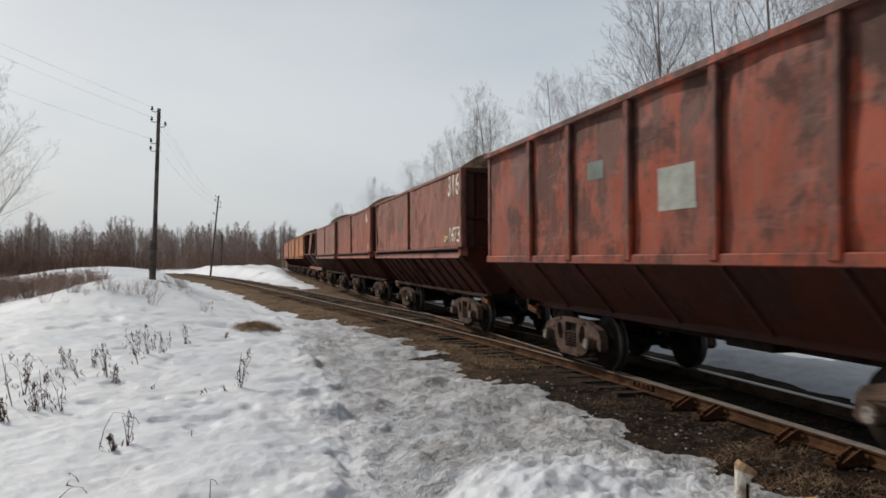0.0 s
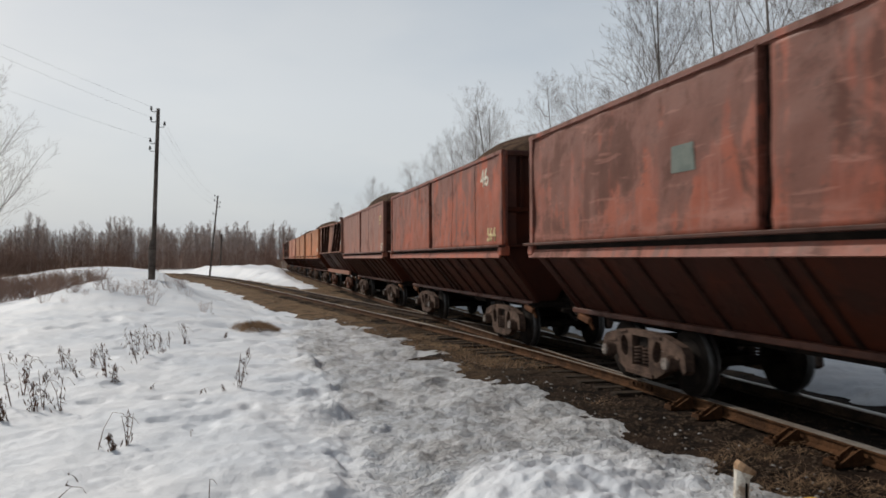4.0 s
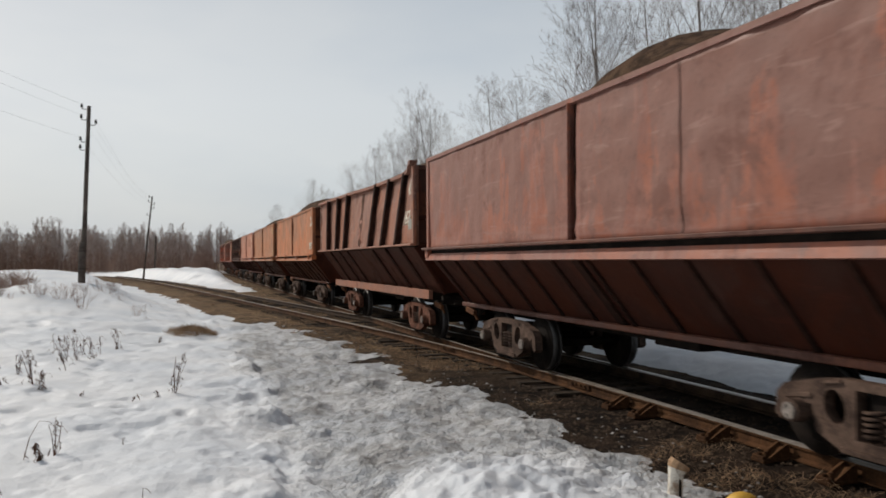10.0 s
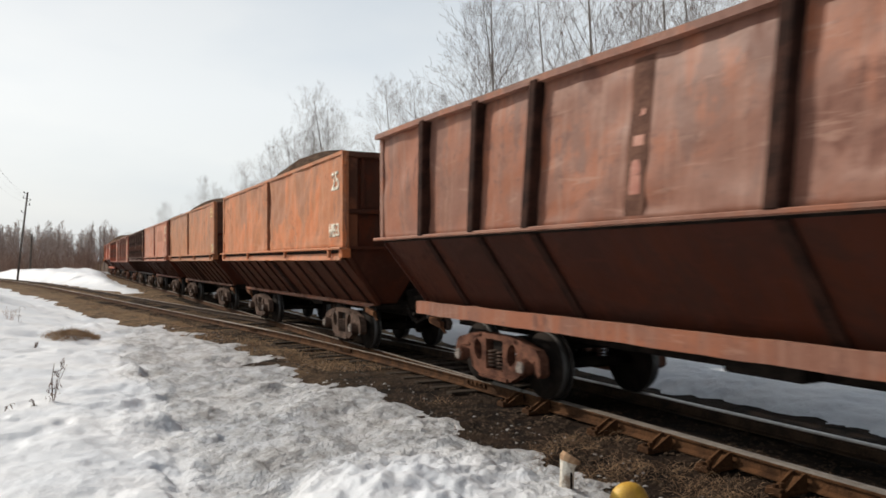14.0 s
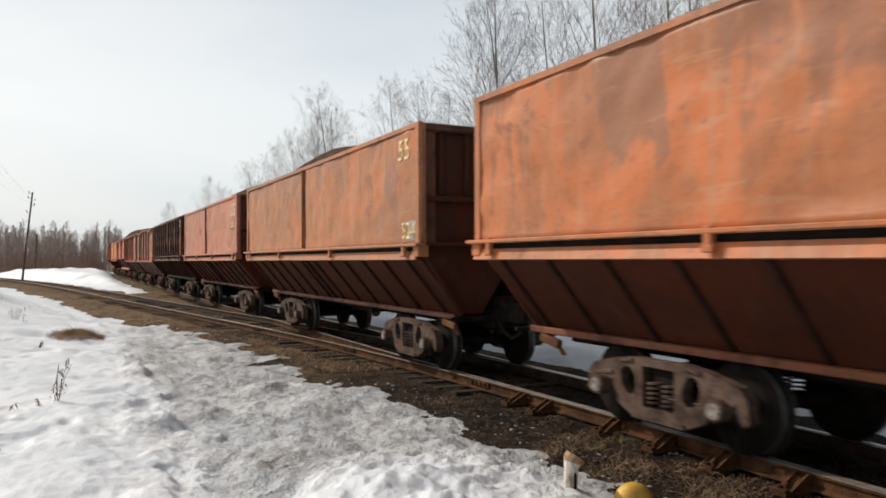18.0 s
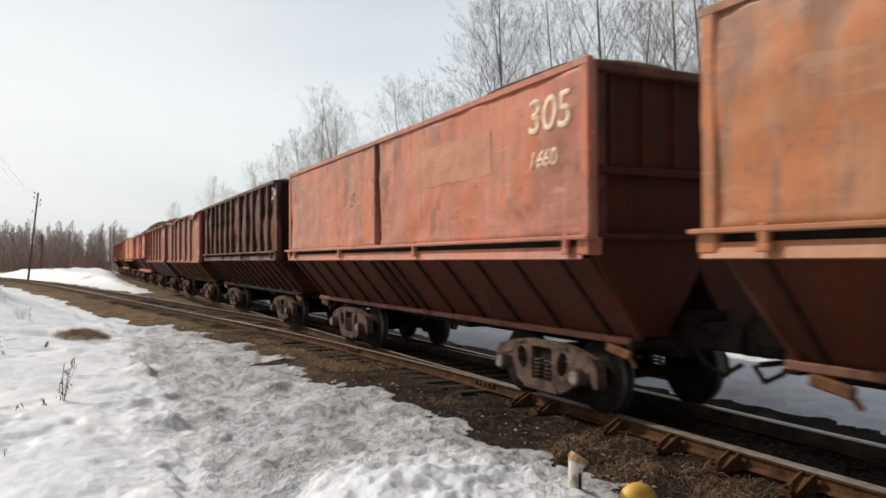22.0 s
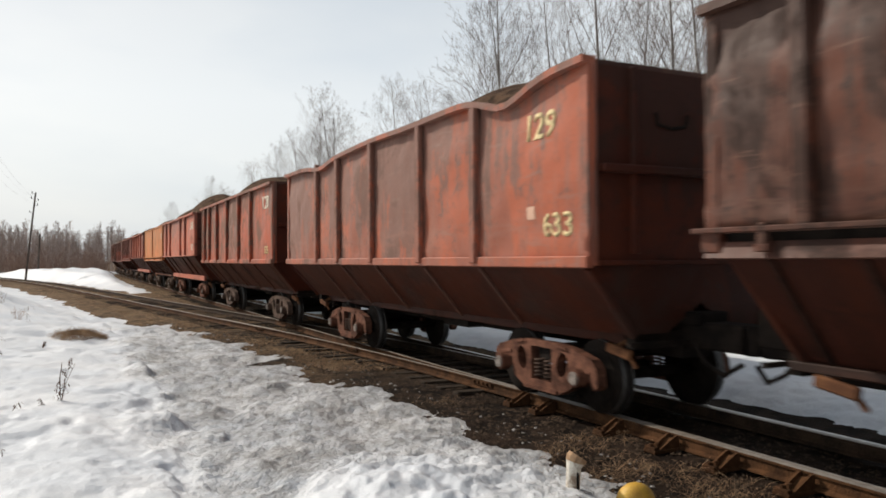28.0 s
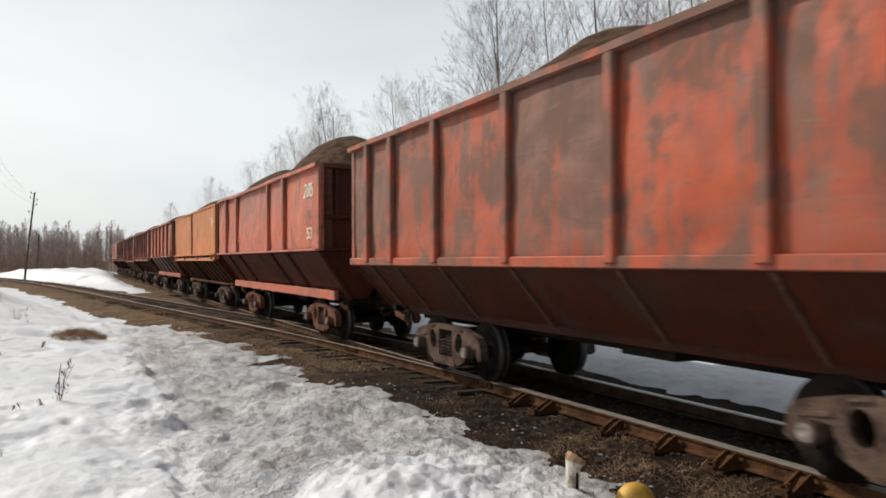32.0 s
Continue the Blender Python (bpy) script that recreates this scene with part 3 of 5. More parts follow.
def lettering(text, size, material, parent, x, z, on_side, slant=0.0, bold=.004):
    """Painted characters, a hair proud of the plate."""
    cu = bpy.data.curves.new("number", "FONT")
    cu.body, cu.size, cu.extrude, cu.resolution_u, cu.align_x, cu.align_y, cu.shear, cu.offset = text, size, 0, 6, "CENTER", "CENTER", slant, bold + .007 * size
    tmp = bpy.data.objects.new("number", cu)
    scene.collection.objects.link(tmp)
    me = bpy.data.meshes.new_from_object(tmp.evaluated_get(bpy.context.evaluated_depsgraph_get()))
    bpy.data.objects.remove(tmp)
    me.materials.clear()
    bm = bmesh.new()
    bm.from_mesh(me)
    bmesh.ops.subdivide_edges(bm, edges=[e for e in bm.edges if e.calc_length() > .15], cuts=2)
    flat = list(bm.verts)
    low = bmesh.ops.extrude_face_region(bm, geom=list(bm.faces))["geom"]
    back = {g for g in low if isinstance(g, bmesh.types.BMVert)}
    for q in bm.verts:
        q.co = Vector((x + q.co.x, on_side(x + q.co.x, z + q.co.y, -.004 if q in back else .009), z + q.co.y))
    bmesh.ops.recalc_face_normals(bm, faces=list(bm.faces))
    bm.to_mesh(me), bm.free()
    return part_of("number", me, material, parent)


SHARED = {}


def shared(key, make, material):
    """Mesh data made once for each key and material."""
    k = (key, material.name)
    if k not in SHARED:
        bm = make()
        me = bpy.data.meshes.new(key[0] if isinstance(key, tuple) else key)
        bm.normal_update()
        bm.to_mesh(me), bm.free()
        me.materials.append(material)
        SHARED[k] = me
    return SHARED[k]


def hopper_wagon(spec, index):
    """A high-sided two-bogie wagon with a hopper bottom. Its front is at +x, the seen side at -y."""
    kind, length, seed = spec["kind"], spec["length"], spec["seed"]
    spec["paint"] = tuple(c * .92 for c in spec["paint"])
    paint = wagon_paint("wagon_paint", spec["paint"], spec["dark"], spec["pale"], spec["wear"], seed, spec.get("film", .5))
    unshaded = spec.get("unshaded", .14)
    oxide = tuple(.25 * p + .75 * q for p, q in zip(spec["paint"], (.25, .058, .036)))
    # shaded copy of the paint: the hopper underside's shade is in its colour
    under = wagon_paint("shaded_under_paint", darkened(oxide, 1 - unshaded), darkened(spec["dark"], .7), darkened(oxide, .80 - unshaded), .08, seed + 5, .3, .1, 0)
    stain = wagon_paint("stained_wagon_paint", spec["paint"], spec["dark"], spec["pale"], spec["wear"], seed + 11, 1.1) if spec.get("stained") else paint
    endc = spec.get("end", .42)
    # end walls get a darker paint copy, since they face away from the sun
    endp = wagon_paint("shaded_end_paint", darkened(oxide, 1 - .5 * endc), darkened(spec["dark"], .8), darkened(oxide, .75), .08, seed + 9, .5, .1, 0)
    trim = wagon_paint("wagon_trim_paint", darkened(spec["dark"], .35), darkened(spec["dark"], .7), darkened(spec["paint"], .45), .1, seed + 3, .5, .2, .1)
    half = length / 2
    ledge = spec.get("ledge", LEDGE)
    zl = ledge if kind != "post" else 1.93
    flange = spec.get("flange", kind != "post")
    foot_y, foot_z = (.89, FLOOR_Z + .02 + ledge - LEDGE) if kind != "post" else (1.0, 1.09)
    w = tagged(new("hopper_wagon"), spec["label"], "wagon", "wagons of the train")
    rng = random.Random(seed)
    n_bays = spec.get("bays", 8)
    spec.setdefault("posts", [length * i / n_bays for i in range(1, n_bays)])
    walls = [0] + sorted(length - f for f in spec["posts"]) + [length]
    dips = spec.get("dips", ())
    bent = lambda x: sum(d * math.exp(-((half - x - f) / wd) ** 2) for f, d, wd in dips)
    lean = spec.get("lean", 0.0)
    lean_at = lambda x: lean * (1 - math.exp(-((half - x) / .8) ** 2)) * (1 - math.exp(-((half + x) / 6.0) ** 2))
    sag = spec.get("sag", 0.0)

    def face(u, v):
        x = u * length
        d = spec.get("dent", 1.4) * (.018 * noise.noise((x * .9 + seed * 9, v * 2.2, seed)) + .014 * noise.noise((x * 2.6, v * 5, seed * 3.7)) + .006 * noise.noise((x * 6, v * 11, seed * 2.7)))
        if kind != "smooth":
            k = max(i for i in range(len(walls) - 1) if walls[i] <= x + 1e-6)
            b = math.sin(math.pi * (x - walls[k]) / (walls[k + 1] - walls[k]))
            d += spec.get("bulge", .035) * b * math.sin(math.pi * min(1, .12 + v)) * (.7 + 1.2 * noise.noise((k * 3.3, seed, v * 1.5)))
        d += .05 * noise.noise((x * 1.3, seed * 5.1, .5)) * math.exp(-((v - .09) / .05) ** 2)
        return -HALF_W - d + lean_at(x - half) * v

    for side in (-1, 1):
        cuts = sorted(spec.get("seams", (-.5,))) if kind == "smooth" else []
        edges = [-half] + [c + e for c in cuts for e in (-.08, .08)] + [half]
        spans = list(zip(edges[::2], edges[1::2]))
        stained = spec.get("stained", ())
        if stained:
            spans = [(p - half, q - half) for p, q in zip(walls, walls[1:])]
        for lo, hi in spans:
            nx, nz = (int((hi - lo) * 8), 22) if side < 0 and index < 13 else (12, 5)
            bm = sheet(lo, hi, zl, TOP - .055, nx, nz, lambda u, v: face((lo + u * (hi - lo) + half) / length, v))
            for q in bm.verts if dips else ():
                q.co.z -= bent(q.co.x) * ((q.co.z - zl) / (TOP - zl)) ** 3
            if side > 0:
                bmesh.ops.scale(bm, vec=(1, -1, 1), verts=list(bm.verts))
                bmesh.ops.reverse_faces(bm, faces=list(bm.faces))
            part("side_panel" if len(spans) > 1 else "side_wall", bm, stain if any(lo < half - f < hi for f in stained) else paint, w, "", True)
        # top rail, following the sag of a beaten wagon
        line = [Vector((-half + length * k / 48, side * (HALF_W + .02) + (lean_at(-half + length * k / 48) if side < 0 else 0), TOP - .05 + sag * noise.noise((k / 48 * 5 + seed, seed, 2)) - bent(-half + length * k / 48))) for k in range(49)]
        part("top_rail", beam(line, .20, .085) if kind != "smooth" else beam([q - Vector((0, side * .03, -.01)) for q in line], .09, .075), paint, w)
        # hopper slope below the belt
        zs = zl - .22 if flange else zl - .03
        a, b = Vector((0, side * (HALF_W - .06), zs)), Vector((0, side * foot_y, foot_z))
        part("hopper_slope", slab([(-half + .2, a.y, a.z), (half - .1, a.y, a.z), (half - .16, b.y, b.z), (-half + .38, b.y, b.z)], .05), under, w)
        d = (b - a)
        up = d.cross(Vector((1, 0, 0))).normalized()
        n_ribs = spec.get("ribs", 12)
        stations = [half - f for f in spec["posts"]] if kind == "post" or not flange else [half - .66 - (length - 1.32) * i / (n_ribs - 1) for i in range(n_ribs)]
        rib_w = spec.get("rib_w", .065)
        # outside post wagons the ribs' dark colour includes their shadow lines
        me = shared(("slope_rib", side, round(zs, 2), rib_w, foot_y), lambda: bar(bmesh.new(), a, b + d * .03, rib_w, .14, .012, up), trim if kind == "post" else SHADE_RUST)
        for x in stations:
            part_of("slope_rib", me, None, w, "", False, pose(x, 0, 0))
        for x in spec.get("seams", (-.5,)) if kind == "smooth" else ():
            me = shared(("door_rib", side), lambda: bar(bmesh.new(), a, b + d * .05, .20, .15, .012, up), SHADE_RUST)
            part_of("door_rib", me, None, w, "", False, pose(x, 0, 0))
        # belt: a ledge above and a sloped flange below it
        if kind != "post":
            # ledge colour carries its light: side paint where lit, dark trim where not
            part("belt_ledge", boxes(((0, side * (HALF_W + .05), ledge + .0), (length + .16, .16, .05)), bevel=.01), trim if unshaded < .14 else paint, w)
            # dark strip that paints the shade beneath the ledge
            part("belt_shade", boxes(((0, side * (HALF_W - .06), ledge - .10 if flange else ledge - .03), (length - .1, .06, .2 if flange else .05))), DARK_IRON, w)
        if flange:
            bm = bmesh.new()
            bar(bm, (-half + .02, side * (HALF_W + .02), ledge - .178), (half - .12, side * (HALF_W + .02), ledge - .178), .035, .15, 0, (0, -.35 * side, 1))
            part("belt_flange", bm, paint, w)
            me = shared(("door_lug", side), lambda: boxes(((0, side * (HALF_W + .09), ledge - .05), (.09, .07, .2)), ((0, side * (HALF_W + .10), ledge - .16), (.14, .06, .07)), bevel=.012), paint)
            for i in range(spec.get("lugs", 4)):
                part_of("door_lug", me, None, w, "", False, pose(-half + .6 + (length - 1.2) * i / 3 + .25 * math.sin(i * 4.1 + seed), 0, 0))
        if kind == "post":
            part("lower_rail", boxes(((0, side * (HALF_W + .02), zl + .02), (length, .10, .14)), bevel=.015), paint, w)
        # posts
        if kind != "smooth":
            pw = spec.get("post", .105)
            for f in spec["posts"]:
                x = half - f
                over = lean_at(x) if side < 0 else 0
                # posts with post_lit=0 are coloured as if in shade
                me = shared(("post", side, kind, pw, round(over, 2)), lambda: bar(bmesh.new(), (0, side * (HALF_W + .06), zl), (0, side * (HALF_W + .06) + over, TOP - .06), pw, .17, .02, (1, 0, 0)), paint if spec.get("post_lit", 1) else SHADE_RUST)
                part_of("post", me, None, w, "", False, pose(x, 0, 0, 0, rng.uniform(-.7, .7), 0))
        else:
            for x in spec.get("seams", (-.5,)):
                # dark backing paints the shade inside the door gap
                part("door_gap", boxes(((x, side * (HALF_W - .085), (ledge + TOP) / 2), (.34, .05, TOP - ledge - .12))), SHADE_RUST, w)
                part("gap_rib", boxes(((x - .10, side * (HALF_W + .01), (ledge + TOP) / 2), (.04, .09, TOP - ledge - .1)), bevel=.008), paint, w)
        # centre sill rail at the hopper's foot
        sill_h = spec.get("sill_h", .09)
        if kind == "post":
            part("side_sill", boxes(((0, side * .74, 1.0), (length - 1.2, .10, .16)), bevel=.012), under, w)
        elif sill_h > .15:
            wave = [Vector((-half + .45 + (length - .9) * k / 30, side * spec.get("sill_y", .95), FLOOR_Z + .10 + .025 * noise.noise((k * .7, seed, side)))) for k in range(31)]
            part("side_sill", beam(wave, .10, sill_h), paint, w)
        else:
            part("side_sill", boxes(((0, side * spec.get("sill_y", .95), FLOOR_Z - .035), (length - .5, .12, sill_h)), bevel=.012), trim, w)
            for i in range(len(stations) - 1):
                if spec.get("feet") and i % 2 == 0:
                    me = shared(("slope_foot", side), lambda: bar(bmesh.new(), (-.26, side * .955, FLOOR_Z + .035), (.26, side * .955, FLOOR_Z + .035), .03, .07, .01, (0, -.5 * side, 1)), trim)
                    part_of("slope_foot", me, None, w, "", False, pose((stations[i] + stations[i + 1]) / 2, 0, 0))
    for end in (-1, 1):
        inset = .30 if kind != "post" else .10
        xe = end * (half - inset)
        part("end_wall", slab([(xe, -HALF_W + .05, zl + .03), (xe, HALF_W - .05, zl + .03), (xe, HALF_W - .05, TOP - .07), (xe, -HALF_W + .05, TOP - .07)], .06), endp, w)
        for y in (-HALF_W + .04, HALF_W - .04):
            part_of("corner_post", shared(("corner_post", kind, flange, zl), lambda: boxes(((0, 0, (zl + TOP) / 2 - .02), (.16, .14, TOP - zl)), *((((0, .0, zl - .1), (.22, .2, .2)),) if flange else ()), bevel=.015), paint), None, w, "", False, pose(end * (half - .09), y, 0))
        rib_low = 3.02 if kind != "post" else zl + .05
        for y in (-1.25, -.75, -.25, .25, .75, 1.25) if kind != "post" else (-1.1, 1.1):
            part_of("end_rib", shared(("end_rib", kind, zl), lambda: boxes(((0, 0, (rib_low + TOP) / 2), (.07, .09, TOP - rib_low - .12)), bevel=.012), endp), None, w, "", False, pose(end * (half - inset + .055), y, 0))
        for y in (-1, 1) if kind != "post" else ():
            part_of("end_channel", shared(("end_channel", kind, zl), lambda: boxes(((0, 0, (zl + TOP) / 2 - .02), (.10, .26, TOP - zl - .1)), bevel=.012), trim), None, w, "", False, pose(end * (half - .24), y * (HALF_W - .24), 0))
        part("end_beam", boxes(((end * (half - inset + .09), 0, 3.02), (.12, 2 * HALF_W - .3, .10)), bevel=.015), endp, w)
        part("end_top_rail", boxes(((end * (half - .20), 0, TOP - .05), (.16, 2 * HALF_W - .2, .12)), bevel=.015), trim, w)
        if kind == "post":
            bm = tube(bmesh.new(), [(end * (half - .06), y, z) for y, z in ((-.75, 3.72), (-.72, 3.58), (-.5, 3.54), (-.28, 3.58), (-.25, 3.72))], [.022] * 5, 6)
            part("end_handle", bm, DARK_IRON, w, "bent iron handle")
            part("end_stay", bar(bmesh.new(), (end * (half - .03), -.3, zl), (end * (half - .03), -.3, 3.0), .1, .06, .012), endp, w)
        foot = .16 if end > 0 else .38
        # the hopper's end plates stand either side of a dark tunnel under the ridge
        x0, x1 = end * (half - .08), end * (half - foot)
        xr = x0 + (x1 - x0) * .3
        for y in (-1, 1):
            bm = bmesh.new()
            outline = [(x0, y * (HALF_W - .06), zl), (x0, 0, zl), (xr, 0, foot_z if end < 0 else (1.86 if kind != "post" else 1.45)), (x1, y * .5, foot_z), (x1, y * foot_y, foot_z)]
            lo, hi = [bm.verts.new((px - end * .05, py, pz)) for px, py, pz in outline], [bm.verts.new(q) for q in outline]
            bm.faces.new(lo), bm.faces.new(hi[::-1])
            for i in range(5):
                bm.faces.new((lo[i], lo[(i + 1) % 5], hi[(i + 1) % 5], hi[i]))
            bmesh.ops.recalc_face_normals(bm, faces=list(bm.faces))
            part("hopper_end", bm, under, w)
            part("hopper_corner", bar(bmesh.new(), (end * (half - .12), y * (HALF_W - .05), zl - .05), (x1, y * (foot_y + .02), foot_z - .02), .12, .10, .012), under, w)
            if end > 0:
                ridge_z = 1.84 if kind != "post" else 1.43
                # ridge coloured near black so the tunnel below it reads as shade
                part("hopper_ridge", slab([(-half + .4, y * .02, ridge_z), (half - .25, y * .02, ridge_z), (half - .25, y * .5, foot_z), (-half + .4, y * .5, foot_z)], .04), SHADE_RUST, w)
        part("end_ledge", boxes(((end * (half - .06), 0, zl + .01), (.14, 2 * HALF_W - .24, .06)), bevel=.012), endp, w)
        bm = boxes(((end * (half - .15), 0, 1.06), (1.7, .42, .32)), ((end * (half + .42), 0, 1.05), (.75, .20, .24)), ((end * (half + .72), .05, 1.05), (.24, .36, .34)), bevel=.03)
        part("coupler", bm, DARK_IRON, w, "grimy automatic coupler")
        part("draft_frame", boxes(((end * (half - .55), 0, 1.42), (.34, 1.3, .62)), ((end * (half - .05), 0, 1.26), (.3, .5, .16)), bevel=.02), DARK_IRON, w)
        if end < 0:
            # added dark block that stands in for the shade between wagons
            part("gap_block", boxes(((-half - .24, .25, 1.27), (.42, 1.7, .42)), bevel=.02), DARK_IRON, w, "dark block filling the gap behind the wagon's end")
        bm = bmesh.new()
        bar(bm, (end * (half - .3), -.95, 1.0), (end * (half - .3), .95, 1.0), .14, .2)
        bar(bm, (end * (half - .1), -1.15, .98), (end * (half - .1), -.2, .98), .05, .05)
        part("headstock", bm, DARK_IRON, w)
        bm = tube(bmesh.new(), [(end * (half + .1), -.35, 1.0), (end * (half + .3), -.36, .78), (end * (half + .55), -.33, .66), (end * (half + .75), -.25, .8)], [.03] * 4, 6)
        part("brake_hose", bm, DARK_IRON, w)
        x = end * (half - (.45 if end > 0 else .75))
        bm = bar(bmesh.new(), (x - .22, -1.0, .90), (x + .18, -.96, .82), .09, .12, .02)
        bar(bm, (x - .2, -1.0, .84), (x - .06, -.8, .98), .05, .06, .01)
        bar(bm, (x + .1, -.97, .86), (x + .22, -.92, .68), .05, .05, .01)
        part("uncoupling_lever", bm, IRON, w, "rusty lever bracket under the hopper's end")
        bogie(w, half - 1.95 if end > 0 else -half + 3.0, spec.get("red_bogies", 0))
    if "tag" in spec:
        part("tag_plate", boxes(((half - .21, spec["tag"][0], spec["tag"][1]), (.02, .13, .15)), bevel=.004), NUMBER_WHITE, w, "small white tag plate")
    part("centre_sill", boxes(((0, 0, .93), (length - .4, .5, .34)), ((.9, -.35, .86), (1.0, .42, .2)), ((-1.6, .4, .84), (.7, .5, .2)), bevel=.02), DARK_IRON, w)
    # the heaped load
    bm = bmesh.new()
    nx, ny = 44, 10
    rows = []
    for i in range(nx + 1):
        u = i / nx
        row = []
        for j in range(ny + 1):
            v = j / ny
            hump = sum(h * math.exp(-((u - c) / wd) ** 2) for c, h, wd in spec.get("heap", ((.5, .25, .3),)))
            z = TOP - .20 + (hump * 2.75 + .22) * math.sin(math.pi * v) ** .6 * min(1, u * 14, (1 - u) * 14) + .06 * noise.noise((u * 18, v * 4, seed)) + .03 * noise.noise((u * 50, v * 12, seed))
            row.append(bm.verts.new((-half + .3 + (length - .6) * u, -HALF_W + .09 + lean + (2 * HALF_W - .18 - lean) * v, z)))
        rows.append(row)
    for r0, r1 in zip(rows, rows[1:]):
        for j in range(ny):
            bm.faces.new((r0[j], r1[j], r1[j + 1], r0[j + 1]))
    part("load", bm, COAL, w, "dark brown heaped load", True)
    def on_side(x, z, off):
        return face((x + half) / length, (z - zl) / (TOP - .055 - zl)) - off

    for f in spec.get("plates", ()):
        x = half - f
        part("plate_seam", sheet(x - .012, x + .012, ledge + .03, TOP - .1, 1, 40, lambda u, v: on_side(x, ledge + .03 + v * (TOP - ledge - .13), .008), .006), trim, w)
    for text, size, mat, fx, z, slant in spec.get("numbers", ()):
        lettering(text, size, mat, w, half - fx, z + .06, on_side, slant)
    for mat, fx, z, sx, sz in spec.get("patches", ()):
        x0, z0 = half - fx - sx / 2, z + .06 - sz / 2
        part("paint_patch", sheet(x0, x0 + sx, z0, z0 + sz, 10, 8, lambda u, v: on_side(x0 + u * sx, z0 + v * sz, .006), .004), mat, w)
    return w


DEEP, DARKBROWN = (.17, .048, .034), (.085, .042, .030)
RUST, UMBER, PINK, GREY = (.060, .028, .020), (.10, .05, .038), (.40, .20, .155), (.20, .13, .105)
NW, NY = NUMBER_WHITE, NUMBER_YELLOW


def wagon_specs():
    """The train from its head: where each wagon's front stands at 0 s, along the track, and how it looks."""
    S = []

    def w(front, kind, label, paint, dark, pale, wear=.06, length=13.0, **more):
        S.append(dict(front=front, kind=kind, label=label, paint=paint, dark=dark, pale=pale, wear=wear, length=length, seed=len(S) + 1, **more))
    w(3.05, "post", "high-sided red-oxide hopper wagon with grey paint patches on its ribbed side", (.215, .048, .026), (.05, .025, .019), (.22, .11, .085), .14, posts=[.75, 2.66, 4.49, 6.48, 8.51, 10.31], post=.085, patches=((PATCH_GREY, 5.36, 2.80, .85, .56), (PATCH_TEAL, 7.61, 3.27, .52, .28)), heap=((.25, .12, .1), (.42, .22, .06), (.7, .2, .1)), bulge=.02, unshaded=.09, film=.55)
    w(18.25, "smooth", "maroon smooth-sided hopper wagon with pale scratches and white numbers", (.22, .066, .042), (.075, .031, .022), (.36, .17, .13), .10, 13.2, numbers=(("316", .76, NW, .80, 3.80, 0), ("1673", .56, NW, .78, 2.50, .1), ("un", .34, NY, 1.55, 2.46, 0)), patches=((PATCH_TEAL, 8.0, 3.15, .5, .34),), seams=(.15,), heap=((.4, .16, .3), (.95, .24, .1)), unshaded=.12, film=.78, lugs=0, end=.3)
    w(33.05, "smooth", "red smooth-sided hopper wagon with scuffed plates and a cream number", (.28, .066, .030), (.09, .042, .034), (.27, .135, .105), .06, 12.8, numbers=(("46", .56, NW, 1.30, 3.72, 0), ("564", .42, NY, .80, 2.42, 0)), seams=(-.06,), heap=((.82, .27, .16), (.3, .10, .2)), unshaded=.10, film=.62, lugs=0, end=.22, plates=(2.0, 4.1))
    w(47.55, "smooth", "faded brown-red hopper wagon, smooth sides, cream numbers", (.245, .10, .072), (.16, .074, .056), (.34, .20, .165), .08, 13.1, numbers=(("57", .5, NY, .91, 3.47, 0), ("575", .42, NW, .42, 2.36, 0)), seams=(.22,), heap=((.58, .29, .12), (.3, .12, .2)), unshaded=.12, film=.75, lugs=0, end=.3, plates=(3.9,))
    w(61.66, "postledge", "brown ribbed hopper wagon with whitewashed numbers, its side pressed in", (.215, .092, .060), (.12, .05, .036), (.36, .21, .155), .04, 13.0, posts=[1.40, 2.89, 4.39, 8.02, 9.40, 11.07], lean=.27, sag=.02, dips=((0, -.12, .8), (4.0, .05, 2.5)), numbers=(("43", .55, NW, .66, 3.72, .15), ("167", .5, NW, .85, 2.96, 0)), patches=((PATCH_GREY, .32, 2.85, .5, .34), (STRIP_BROWN, 6.15, 3.2, .30, 1.66), (PATCH_ROSE, 6.15, 2.72, .15, .5), (PATCH_ROSE, 6.15, 3.3, .15, .42), (RUST_ORANGE, .34, 2.97, .34, .1)), sill_h=.22, sill_y=1.2, rib_w=.16, flange=False, red_bogies=1, ledge=2.36, tag=(-.35, 3.98), heap=((.75, .2, .2),), bulge=.01, post=.17, lugs=0, post_lit=0, film=.3)
    w(76.7, "smooth", "orange-brown smooth hopper wagon with dented plates", (.40, .145, .062), (.21, .085, .05), (.48, .25, .145), .04, 13.2, numbers=(("25", .55, NW, .55, 3.6, 0), ("HB3", .4, NW, .62, 2.55, 0)), seams=(.25,), heap=((.55, .30, .2),), dent=2.2, film=.35)
    w(91.78, "smooth", "orange smooth hopper wagon with violet-grey stains and cream numbers", (.36, .145, .066), (.20, .10, .07), (.42, .24, .15), .04, 13.4, numbers=(("55", .52, NY, .65, 3.80, 0), ("524", .40, NY, .50, 2.40, 0)), patches=((PATCH_GREY, .32, 2.42, .34, .34),), seams=(-.13,), heap=((.42, .18, .15), (.3, .12, .2)), dent=1.8, film=.3, unshaded=.15)
